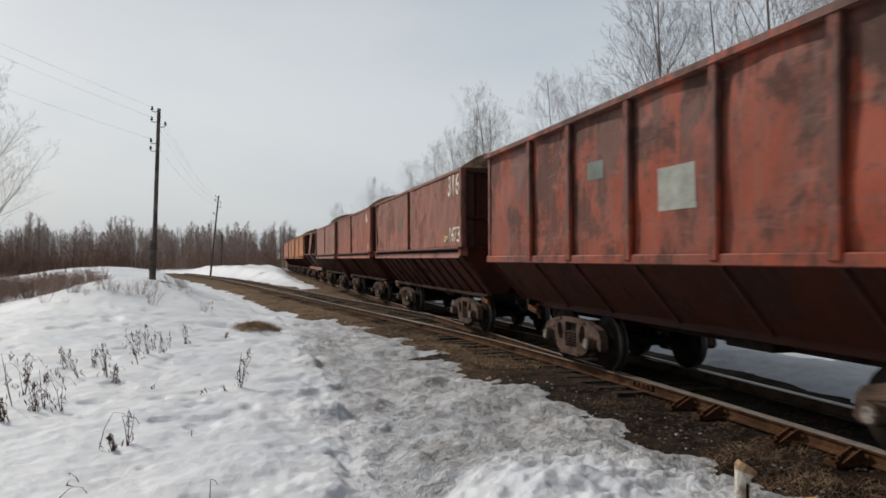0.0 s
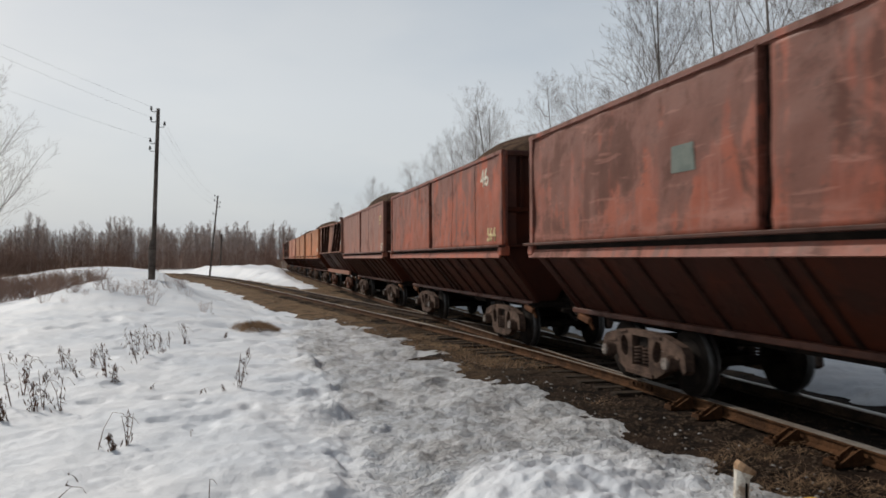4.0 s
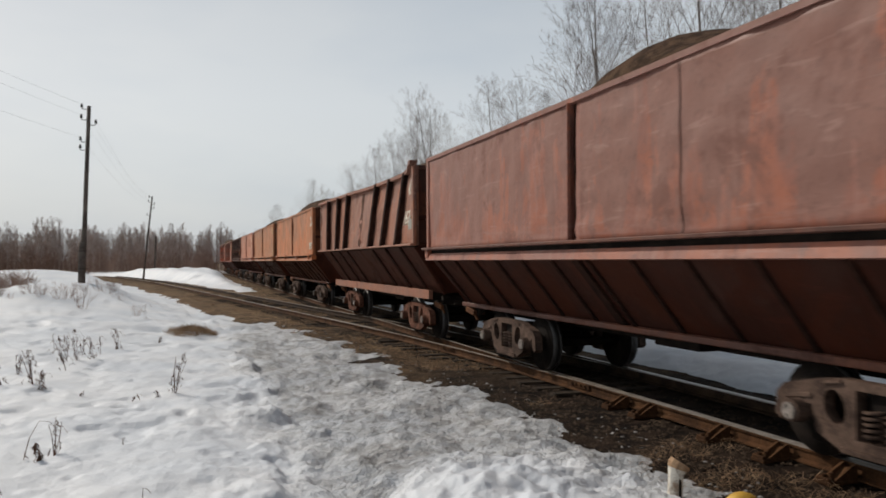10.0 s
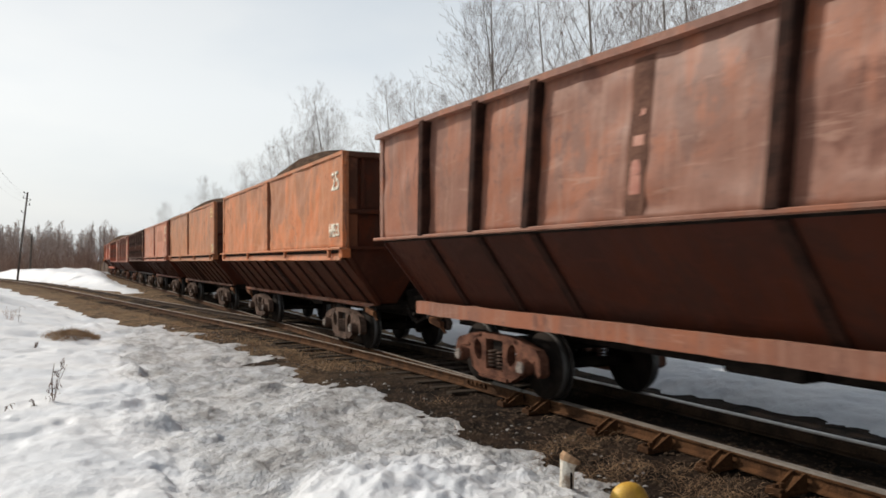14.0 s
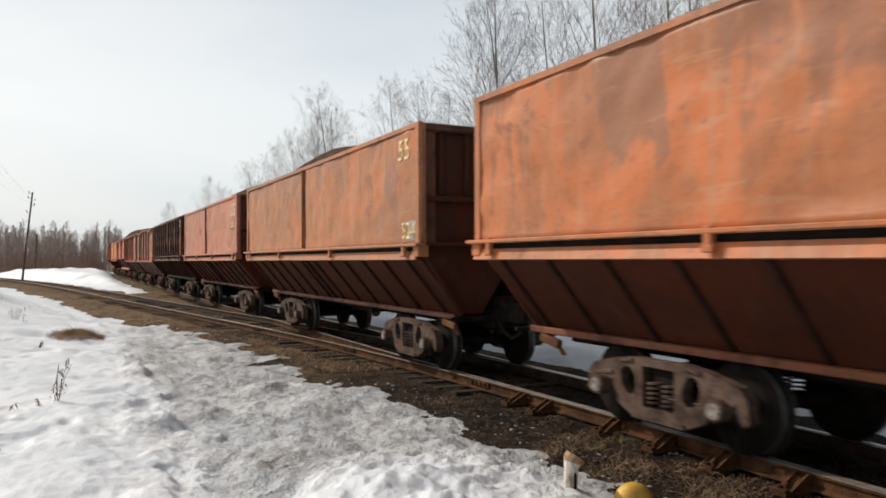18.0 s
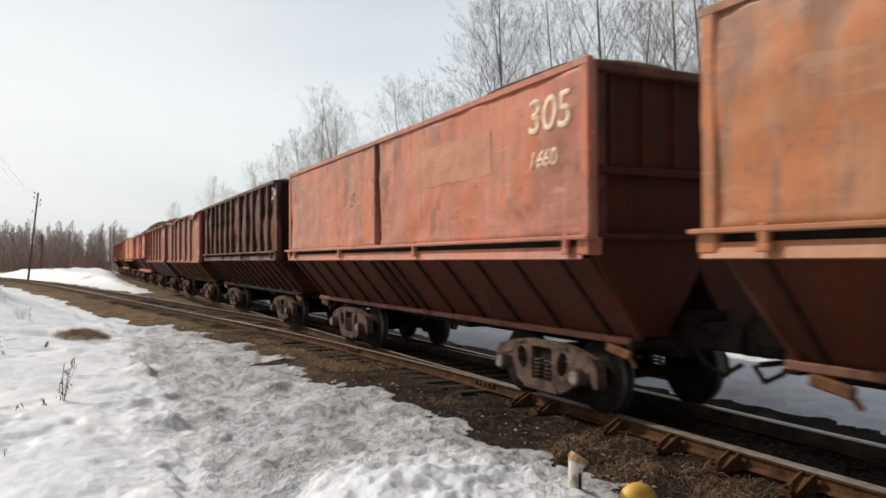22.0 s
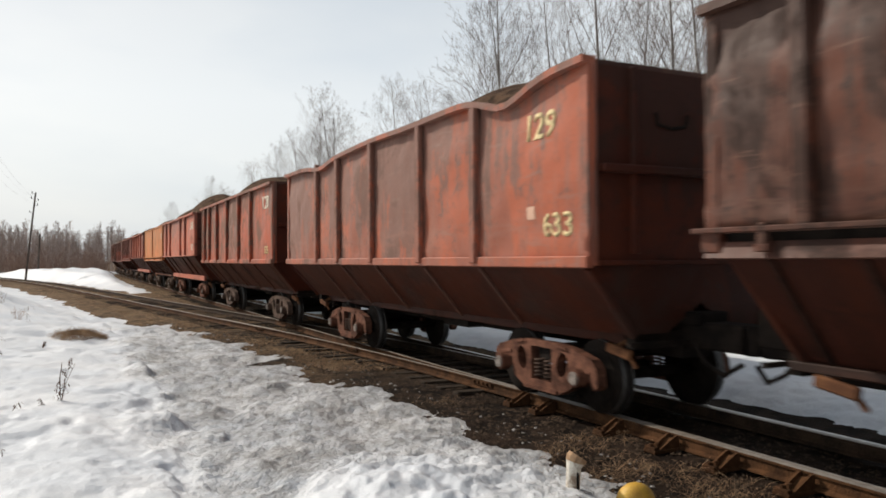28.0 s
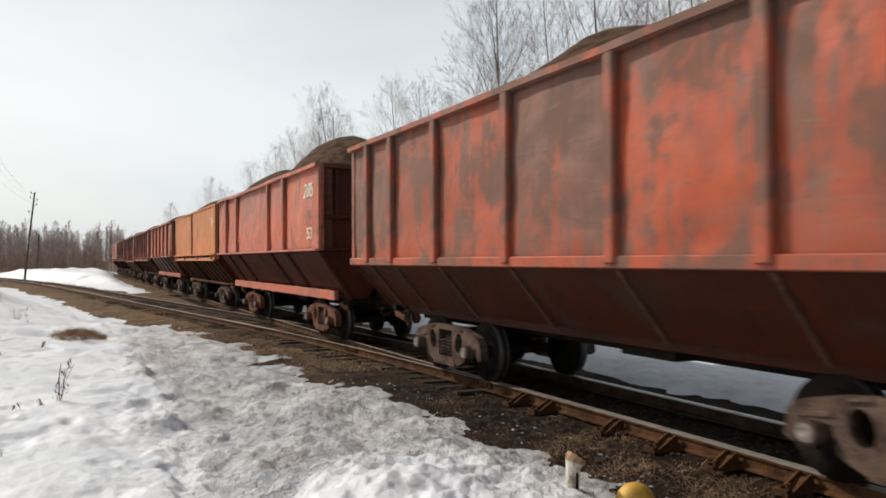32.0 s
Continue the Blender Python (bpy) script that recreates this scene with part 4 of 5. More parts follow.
    w(106.85, "smooth", "salmon-red smooth hopper wagon with bleached scuffs and a faint number", (.375, .132, .085), (.20, .078, .055), (.52, .31, .23), .04, 13.1, numbers=(("305", .62, NUMBER_RUBBED, .78, 3.68, 0), ("1660", .30, NUMBER_RUBBED, .95, 3.15, .25), ("40", .44, PATCH_GHOST, 8.12, 3.17, 0)), patches=((PATCH_TAN, 3.6, 3.42, 2.7, .64), (PATCH_TAN, 6.0, 3.77, .5, .45)), seams=(.0,), heap=((.80, .22, .2), (.25, .10, .2)), dent=1.7, film=.3, unshaded=.17)
    w(121.3, "postledge", "dark brown rusted wagon with many close-set ribs", (.085, .032, .021), (.022, .012, .009), (.17, .09, .064), .12, 13.1, posts=[.83, 1.83, 2.91, 3.97, 5.07, 6.5, 7.6, 8.7, 9.8, 10.9, 12.0], post=.12, ribs=15, feet=1, numbers=(("24", .5, NW, .40, 3.85, 0),), patches=((RUST_ORANGE, .50, 2.66, .42, .2), (RUST_ORANGE, .36, 2.78, .2, .1)), heap=((.3, .2, .2), (.62, .19, .15)), bulge=.05, film=.45, dent=3.2)
    w(136.1, "post", "battered red wagon with a bent top edge and cream numbers", (.31, .095, .056), (.135, .075, .058), (.24, .15, .12), .08, 13.1, posts=[2.62, 4.5, 6.75, 8.75, 10.32], sag=.05, red_bogies=1, dips=((1.75, .22, .65), (10.0, .15, .9)), film=.5, stained=(12.0, 9.5, 5.6), numbers=(("129", .46, NY, .98, 3.55, 0), ("633", .40, NY, .60, 2.32, 0)), patches=((NUMBER_FAINT, 1.15, 2.50, .2, .16),), heap=((.35, .1, .15), (.75, .2, .1)), bulge=.06)
    w(150.9, "post", "brown and orange wagon with wide bays and a white number", (.33, .075, .038), (.135, .080, .060), (.20, .125, .095), .14, 13.1, posts=[2.80, 4.78, 6.96, 9.1, 10.9, 12.1], sag=.03, numbers=(("128", .52, NW, .95, 3.64, 0), ("555", .30, NUMBER_YELLOW, .78, 2.22, 0)), heap=((.52, .30, .12),), bulge=.03, film=.4, stained=(12.6, 11.5, 5.8))
    w(166.3, "postledge", "red ribbed wagon with crumpled plates and a pale side sill", (.39, .105, .062), (.14, .06, .045), (.42, .22, .17), .05, 13.1, film=.35, posts=[3.1, 4.9, 9.5, 11.4], bulge=.10, sag=.06, numbers=(("285", .5, NW, .85, 3.6, 0), ("53", .4, NW, .7, 2.55, 0)), sill_h=.22, sill_y=1.2, rib_w=.16, flange=False, red_bogies=1, heap=((.8, .40, .15), (.3, .3, .2)))
    w(180.4, "smooth", "bright orange smooth hopper wagon", (.46, .15, .05), (.28, .10, .045), (.5, .25, .12), .03, 12.8, seams=(.0,), numbers=(("54", .5, NW, .9, 3.5, 0),))
    w(194.8, "postledge", "red ribbed wagon with dented bays", (.30, .082, .05), UMBER, PINK, .08, 12.8, bays=6, bulge=.07, sill_h=.22, sill_y=1.2, rib_w=.14, flange=False)
    w(209.3, "postledge", "dark red ribbed wagon with a row of narrow bays", (.22, .06, .04), RUST, PINK, .09, 12.8, bays=8, bulge=.05)
    w(223.8, "post", "brown-red wagon with wide bays and plain sides", (.23, .07, .048), UMBER, GREY, .1, 12.8, bays=7)
    w(238.3, "postledge", "dark brown ribbed wagon with a rusted belt", DARKBROWN, RUST, PINK, .1, 12.8, bays=9)
    w(252.8, "smooth", "maroon smooth hopper wagon with rusted plates", DEEP, RUST, PINK, .1, 12.8)
    return S


WAGONS = [(hopper_wagon(sp, i), sp) for i, sp in enumerate(wagon_specs())]


def motions():
    """The train runs towards the camera and past it, a little faster towards the end; its wheels turn."""
    knots = [0, 3.5, 6, 9, 12, 14.5, 17, 20, 23, 26, 29, 32]
    run = [0, 15.77, 26.88, 40.10, 53.10, 64.06, 75.69, 90.29, 104.89, 119.48, 134.27, 149.32]

    def travelled(t):
        i = min(max(int(np.searchsorted(knots, t)) - 1, 0), len(knots) - 2)
        p0, p1 = run[max(i - 1, 0)], run[min(i + 2, len(run) - 1)]
        k0, k1 = knots[max(i - 1, 0)], knots[min(i + 2, len(run) - 1)]
        h = knots[i + 1] - knots[i]
        m0, m1 = (run[i + 1] - p0) / (knots[i + 1] - k0) * h, (p1 - run[i]) / (k1 - knots[i]) * h
        u = (t - knots[i]) / h
        return (2 * u ** 3 - 3 * u * u + 1) * run[i] + (u ** 3 - 2 * u * u + u) * m0 + (-2 * u ** 3 + 3 * u * u) * run[i + 1] + (u ** 3 - u * u) * m1

    def on_track(s):
        over = max(s - CURVE_AT, 0)
        a = over / CURVE_R
        p = at_track(MAIN + CURVE_R * (1 - math.cos(a)), min(s, CURVE_AT) + CURVE_R * math.sin(a))
        return Matrix.Translation(p) @ pose(0, 0, 0, 0, 0, math.degrees(PSI - a) - 90)

    times = [i * .5 for i in range(65)]
    for ob, sp in WAGONS:
        mid = sp["front"] + sp["length"] / 2
        walk(ob, [(t, on_track(mid - travelled(t))) for t in times])
    fine = [i * .1333333 for i in range(240)] + [32.0]
    turns = [(t, math.degrees(travelled(t) / .475)) for t in fine]
    for ob, dx in WHEELSETS:
        walk(ob, [(t, pose(dx, 0, .475, 0, a, 0)) for t, a in turns])


# ---- track furniture ----
sleeper_mesh = {}
for wide in (2.7, 3.4, 4.2):
    bm = add_box(bmesh.new(), (0, 0, -.25), (wide, .23, .17), None, .02)
    me = bpy.data.meshes.new("sleeper")
    bm.to_mesh(me), bm.free()
    me.materials.append(SLEEPER)
    sleeper_mesh[wide] = me
TRACK_TURN = math.degrees(PSI)
rng = random.Random(4)
for i in range(92):
    s = -5.9 + .62 * i
    b = float(branch(s))
    if s < 26:
        wide = 2.7 if NEAR_RAIL - b < .35 else (3.4 if NEAR_RAIL - b < .9 else 4.2)
        mid = (b - .58 + NEAR_RAIL + GAUGE + .58) / 2
        part_of("sleeper", sleeper_mesh[wide], None, main_track, "", False, Matrix.Translation(at_track(mid, s, rng.uniform(-.02, .012) - (.07 if s < 10.5 else 0))) @ pose(0, 0, 0, 0, 0, TRACK_TURN + rng.uniform(-1, 1)))
    else:
        part_of("sleeper", sleeper_mesh[2.7], None, main_track, "", False, Matrix.Translation(at_track(MAIN, s, rng.uniform(-.03, .0))) @ pose(0, 0, 0, 0, 0, TRACK_TURN))
        part_of("sleeper", sleeper_mesh[2.7], None, side_track, "", False, Matrix.Translation(at_track(b + .76, s, rng.uniform(-.035, -.005))) @ pose(0, 0, 0, 0, 0, TRACK_TURN + 8))


def brace_mesh():
    """A rail brace: slide plate, sloping strut and two gussets, on the outer side of the rail."""
    bm = bmesh.new()
    add_box(bm, (-.19, 0, -.165), (.44, .19, .04), None, .006)
    add_box(bm, (-.375, 0, -.135), (.06, .17, .05), None, .008)
    for y in (-.065, .065):
        prism(bm, [(-.33, -.145), (-.045, -.145), (-.045, -.012), (-.085, -.012)], y - .014, y + .014)
    prism(bm, [(-.22, -.145), (-.05, -.145), (-.05, -.05), (-.09, -.05)], -.055, .055)
    for x in (-.29, -.375):
        disc(bm, (x, 0, -.115), .026, .07, "Z", 6)
    bmesh.ops.recalc_face_normals(bm, faces=list(bm.faces))
    me = bpy.data.meshes.new("rail_brace")
    bm.to_mesh(me), bm.free()
    me.materials.append(RAIL_RUST)
    return me


BRACE = brace_mesh()
for s in (-.6, .3, 1.2, 2.1, 3.0, 3.9, 4.80, 5.67, 6.53, 7.46, 8.90, 9.56):
    part_of("rail_brace", BRACE, None, side_track, "rusty rail brace", False, Matrix.Translation(at_track(float(branch(s)), s)) @ pose(0, 0, 0, 0, 0, TRACK_TURN))
    part_of("rail_brace", BRACE, None, main_track, "", False, Matrix.Translation(at_track(NEAR_RAIL + GAUGE, s)) @ pose(0, 0, 0, 0, 0, TRACK_TURN + 180))
bm = boxes(((0, 0, -.055), (.03, .62, .09)), ((-.02, -.2, -.055), (.05, .04, .04)), ((-.02, -.07, -.055), (.05, .04, .04)), ((-.02, .07, -.055), (.05, .04, .04)), ((-.02, .2, -.055), (.05, .04, .04)))
me = bpy.data.meshes.new("fishplate")
bm.to_mesh(me), bm.free()
me.materials.append(RAIL_RUST)
for s in (10.9, 16.4, 22.6):
    part_of("fishplate", me, None, side_track, "", False, Matrix.Translation(at_track(float(branch(s)) - .03, s)) @ pose(0, 0, 0, 0, 0, TRACK_TURN + math.degrees(math.atan(min((s - 7) / 107, .14)))))
rail(lambda s: branch(s) + .07, 21.5, 26.5, side_track, "short check rail", RAIL_DULL)
rail(lambda s: NEAR_RAIL + GAUGE - .08 + 0 * np.asarray(s), 21.5, 26.5, main_track, "short check rail", RAIL_DULL)

# ---- small posts beside the switch ----
WHITEWASH = speckled("flaking_whitewash", (.30, .22, .16), (.70, .66, .58), 7, .8, .5, .38, .55)
YELLOW = speckled("chipped_yellow_paint", (.42, .22, .03), (.62, .38, .05), 7, .55, .2)
CUT_WOOD = speckled("cut_wood", (.25, .15, .09), (.42, .28, .17), 14, .9, .4)


def marker_stump(m):
    """A short whitewashed post, split down its side, with a crooked sawn head."""
    w = tagged(new("marker_post"), "short weathered post with flaking whitewash and a crooked sawn head", "post")
    w.matrix_world = m
    bm = tube(bmesh.new(), [(-.02, 0, -.4), (-.015, 0, 0), (-.005, 0, .22), (.0, 0, .29), (.02, .005, .345)], [.07, .068, .066, .070, .09], 11)
    part("shaft", bm, WHITEWASH, w)
    bm = tube(bmesh.new(), [(.02, .005, .335), (.03, .005, .365), (.045, .005, .388)], [.095, .10, .094], 11)
    part("cap", bm, CUT_WOOD, w, "brown sawn head")
    part("split", boxes(((.012, -.066, .13), (.018, .02, .24)), bevel=.004), DARK_IRON, w)
    return w


marker_stump(Matrix.Translation(at_track(4.15, 5.7, -.22)))
sw = tagged(new("switch_weight"), "yellow-painted round counterweight of a switch stand", "switch weight")
sw.matrix_world = Matrix.Translation(at_track(4.56, 5.33, -.295))
bm = bmesh.new()
bmesh.ops.create_uvsphere(bm, u_segments=24, v_segments=14, radius=.185)
bmesh.ops.scale(bm, vec=(1, .8, 1), verts=list(bm.verts))
bmesh.ops.translate(bm, vec=(0, 0, .08), verts=list(bm.verts))
part("weight", bm, YELLOW, sw, "", True)
part("lever", tube(bmesh.new(), [(0, 0, -.1), (.25, .1, -.05), (.75, .25, -.02)], [.025, .022, .02], 8), DARK_IRON, sw)


# ---- bare trees, shrubs and weeds ----
class Sticks:
    """Collects many thin tapered sticks into one mesh."""
    def __init__(self):
        self.v, self.f = [], []

    def stick(self, pts, radii, sides=3):
        base = len(self.v)
        for i, p in enumerate(pts):
            d = (pts[min(i + 1, len(pts) - 1)] - pts[max(i - 1, 0)]).normalized()
            u = d.orthogonal().normalized()
            q = d.cross(u)
            for k in range(sides):
                a = 2 * math.pi * k / sides
                self.v.append(p + (u * math.cos(a) + q * math.sin(a)) * radii[i])
        for i in range(len(pts) - 1):
            for k in range(sides):
                j = (k + 1) % sides
                self.f.append((base + i * sides + k, base + i * sides + j, base + (i + 1) * sides + j, base + (i + 1) * sides + k))

    def mesh(self, name, material=None):
        me = mesh_of(name, [tuple(p) for p in self.v], self.f)
        if material:
            me.materials.append(material)
        return me


def bark_material():
    m = Nodes("birch_bark", .85)
    flat = m.vec("Object", (4, 4, 14))
    bands = m.noise(1.2, 4, flat)
    col = m.mix(m.step(bands, .45, .6), (.36, .33, .30), (.13, .11, .10))
    return m.done(m.mix(m.step(m.noise(.5, 3), .4, .6), col, (.17, .145, .125)))


BARK = bark_material()
TWIG = speckled("bare_twigs", (.15, .122, .106), (.27, .225, .20), 2, .95, 0)


def stick_material(name, dark, pale):
    """Bare sticks, each of its own shade."""
    m = Nodes(name, .95)
    m.bsdf.inputs["Specular IOR Level"].default_value = .1
    g = m.n.new("ShaderNodeNewGeometry")
    return m.done(m.mix(m.step(g.outputs["Random Per Island"], .1, 1.0), dark, pale))


FAR_WOOD = stick_material("far_bare_wood", (.28, .215, .19), (.54, .46, .42))
BRUSH = speckled("brown_brush", (.19, .12, .095), (.36, .25, .20), .6, .95, 0)
WEED = speckled("dead_weed", (.065, .034, .025), (.18, .105, .072), 9, .95, .2)
STRAW = speckled("dry_straw", (.15, .088, .05), (.40, .27, .165), 5, .9, .1)


def birch(seed, height):
    """Trunk and crown meshes of a bare birch."""
    r = random.Random(seed)
    trunk, crown = Sticks(), Sticks()
    n = 12
    spine = [Vector((0, 0, 0))]
    lean = Vector((r.uniform(-.03, .03), r.uniform(-.03, .03), 1))
    for i in range(n):
        lean = (lean + Vector((r.uniform(-.05, .05), r.uniform(-.05, .05), .06))).normalized()
        spine.append(spine[-1] + lean * height * .96 / n)
    r0 = height * .0082
    trunk.stick(spine, [r0 * (1 - .95 * (i / n) ** .8) + .007 for i in range(n + 1)], 8)

    def at(u):
        i = min(int(u * n), n - 1)
        return spine[i].lerp(spine[i + 1], u * n - i)

    def grow(p, d, length, rad, level):
        """A limb that bends upwards, with branches on alternate sides."""
        steps = 4 if level == 0 else (3 if level == 1 else 2)
        pts = [p]
        for i in range(steps):
            d = (d + Vector((r.uniform(-.13, .13), r.uniform(-.13, .13), r.uniform(-.01, .18)))).normalized()
            pts.append(pts[-1] + d * length / steps)
        crown.stick(pts, [max(rad * (1 - .8 * i / steps), .0031) for i in range(steps + 1)], 4 if rad > .02 else 3)
        if level == 3:
            return
        side = d.orthogonal().normalized()
        count = (8, 5, 3)[level]
        for k in range(count):
            v = .16 + .82 * (k + r.random()) / count
            i = min(int(v * steps), steps - 1)
            q = pts[i].lerp(pts[i + 1], v * steps - i)
            e = (pts[i + 1] - pts[i]).normalized()
            turn = Matrix.Rotation(k * 2.5 + r.uniform(-.7, .7), 3, e)
            out = (e * r.uniform(.75, 1.0) + (turn @ side) * r.uniform(.5, .95) + Vector((0, 0, .15))).normalized()
            grow(q, out, length * (.62 - .34 * v) * r.uniform(.7, 1.2), max(rad * .45 * (1.1 - .6 * v), .0031), level + 1)

    limbs = 21
    for k in range(limbs):
        u = .20 + .77 * (k + r.random() * .8) / limbs
        a = k * 2.4 + r.uniform(-.5, .5)
        steep = r.uniform(.75, 1.15) + .7 * u
        d = Vector((math.cos(a), math.sin(a), steep)).normalized()
        grow(at(u), d, height * (.40 * (1 - u) ** .75 + .055) * r.uniform(.8, 1.15), max(r0 * (1 - u) * .40, .009), 0)
    return trunk.mesh("trunk", BARK), crown.mesh("crown", TWIG)


BIRCHES = [birch(50 + i, 14.0) for i in range(5)]


def ground_z(p):
    lat, s = np.array([p.dot(LAT)]), np.array([p.dot(LON)])
    return float(max(ground_height(lat, s)[0], snow_height(lat, s)[0]))


def plant_birch(k, p, height, turn, label):
    t = tagged(new("birch_tree"), label, "tree", "bare trees along the track")
    z = ground_z(p)
    t.matrix_world = Matrix.Translation((p.x, p.y, z - .05)) @ pose(0, 0, 0, 0, 0, turn) @ Matrix.Scale(height / 14.0, 4)
    trunk, crown = BIRCHES[k % len(BIRCHES)]
    part_of("trunk", trunk, None, t, "", True)
    part_of("crown", crown, None, t)


def along(yaw, lat):
    """The place at this bearing (degrees to the right of +y) and lateral distance."""
    a = radians(yaw)
    d = Vector((math.sin(a), math.cos(a), 0))
    return d * (lat / d.dot(LAT))


rng = random.Random(8)
for i, (yaw, lat, h) in enumerate(((40.5, 21, 14), (36.5, 19, 14), (32.6, 20, 14.5), (28.6, 20, 15.5), (26.0, 22, 15), (23.6, 20, 17.5), (20.7, 20.5, 15.5), (18.1, 20, 16.4), (15.7, 20, 18), (11.8, 20, 12.2), (10.4, 20.5, 13.6), (8.7, 20, 14.6),
                                     (4.4, 20, 16.8), (3.3, 20.5, 16.0), (2.1, 20, 16.0), (.8, 20, 15.2), (-.3, 20, 14.6), (-1.4, 20, 13.6), (-2.5, 20, 12.2), (-5.45, 20, 16.3), (-4.2, 20, 12.6), (-7.9, 20, 16.2))):
    plant_birch(i, along(yaw, lat), h * .93, i * 77, "tall bare birch with fine grey-brown twigs")
for i, (yaw, dist, h) in enumerate(((-32.0, 44, 12.4), (-34.2, 47, 12.0))):
    a = radians(yaw)
    plant_birch(i + 2, Vector((math.sin(a) * dist, math.cos(a) * dist, 0)), h, i * 110, "bare birch at the edge of the snowy field")


def crowd(name, makers, places, material, label, category):
    """Many far plants in one mesh."""
    verts, faces, base = [], [], 0
    packs = [(np.array([tuple(v) for v in m.v]), np.array([q for q in m.f])) for m in makers]
    for i, (x, y, z, h, turn) in enumerate(places):
        v, f = packs[i % len(packs)]
        c, s = math.cos(turn), math.sin(turn)
        verts.append(np.stack([(v[:, 0] * c - v[:, 1] * s) * h + x, (v[:, 0] * s + v[:, 1] * c) * h + y, v[:, 2] * h + z], -1))
        faces.append(f + base)
        base += len(v)
    me = mesh_of(name, np.concatenate(verts), np.concatenate(faces))
    return tagged(part_of(name, me, material, None), label, category, kind="stuff")


def far_tree(seed):
    """A slender bare tree of unit height, few sticks."""
    r, m = random.Random(seed), Sticks()
    m.stick([Vector((0, 0, 0)), Vector((r.uniform(-.02, .02), 0, .5)), Vector((0, r.uniform(-.02, .02), 1))], [.0075, .0055, .0022], 3)
    for k in range(30):
        u = .22 + .77 * (k + r.random()) / 30
        a = r.uniform(0, 6.283)
        l = (.13 * math.sin(math.pi * min(1, (u - .05) * 1.0)) ** .8 + .025) * r.uniform(.6, 1.2)
        p = Vector((0, 0, u))
        q = p + Vector((math.cos(a) * .6, math.sin(a) * .6, .9)) * l
        m.stick([p, q], [.0036, .0024], 3)
        w = p.lerp(q, r.uniform(.3, .9))
        m.stick([w, w + Vector((r.uniform(-1, 1), r.uniform(-1, 1), r.uniform(.2, 1))) * l * .5], [.0028, .002], 3)
    return m


def shrub(seed, stems=14):
    """A twiggy shrub of unit height."""
    r, m = random.Random(seed), Sticks()
    for k in range(stems):
        a, lean = r.uniform(0, 6.283), r.uniform(.05, .6)
        foot = Vector((math.cos(a), math.sin(a), 0)) * r.uniform(0, .25)
        tip = foot + Vector((math.cos(a) * lean, math.sin(a) * lean, r.uniform(.55, 1.0)))
        mid = foot.lerp(tip, .5) + Vector((r.uniform(-.06, .06), r.uniform(-.06, .06), .05))
        m.stick([foot, mid, tip], [.008, .006, .003], 3)
        for j in range(4):
            w = mid.lerp(tip, r.uniform(-.3, .9))
            m.stick([w, w + Vector((r.uniform(-1, 1), r.uniform(-1, 1), r.uniform(.2, 1.2))) * .2], [.004, .002], 3)
    return m


def polar(yaw, dist):
    return -math.sin(radians(-yaw)) * dist, math.cos(radians(-yaw)) * dist


places = []
for i in range(2500):
    yaw = -48 + 60 * rng.random()
    dist = 152 + 75 * rng.random() ** .8 + (18 if yaw > -6 else 0)
    x, y = polar(yaw, dist)
    p = Vector((x, y, 0))
    if abs(p.dot(LAT) - MAIN - float(main_bend(p.dot(LON)))) < 4.5:
        continue
    places.append((x, y, -.95, rng.uniform(6.6, 10.6) * (1 + .12 * math.sin(yaw * 1.7) * math.sin(yaw * .6)), rng.uniform(0, 6.28)))
crowd("far_wood", [far_tree(i) for i in range(9)], places, FAR_WOOD, "distant leafless wood of slender brown trunks", "wood")
places = []
for i in range(260):
    yaw = -14 + 8 * rng.random()
    x, y = polar(yaw, rng.uniform(118, 150))
    p = Vector((x, y, 0))
    if abs(p.dot(LAT) - MAIN - float(main_bend(p.dot(LON)))) < 6:
        continue
    places.append((x, y, -.95, rng.uniform(1.6, 3.4), rng.uniform(0, 6.28)))
for i in range(520):
    yaw = -46 + 58 * rng.random()
    x, y = polar(yaw, rng.uniform(143, 178) + (18 if yaw > -6 else 0))
    p = Vector((x, y, 0))
    if abs(p.dot(LAT) - MAIN - float(main_bend(p.dot(LON)))) > 5:
        places.append((x, y, -.95, rng.uniform(3.0, 6.5), rng.uniform(0, 6.28)))
for i in range(280):
    k = rng.random() ** 1.5
    yaw = -37 + 12.6 * k
    x, y = polar(yaw, rng.uniform(34 + 14 * k, 50 + 14 * k))
    places.append((x, y, ground_z(Vector((x, y, 0))) - .05, rng.uniform(.8, 1.6), rng.uniform(0, 6.28)))
for i in range(26):
    x, y = polar(rng.uniform(-30, -17), rng.uniform(27, 37))
    places.append((x, y, ground_z(Vector((x, y, 0))) - .05, rng.uniform(.3, .8), rng.uniform(0, 6.28)))
crowd("brush", [shrub(i) for i in range(6)], places, BRUSH, "leafless brown brush standing out of the snow", "brush")


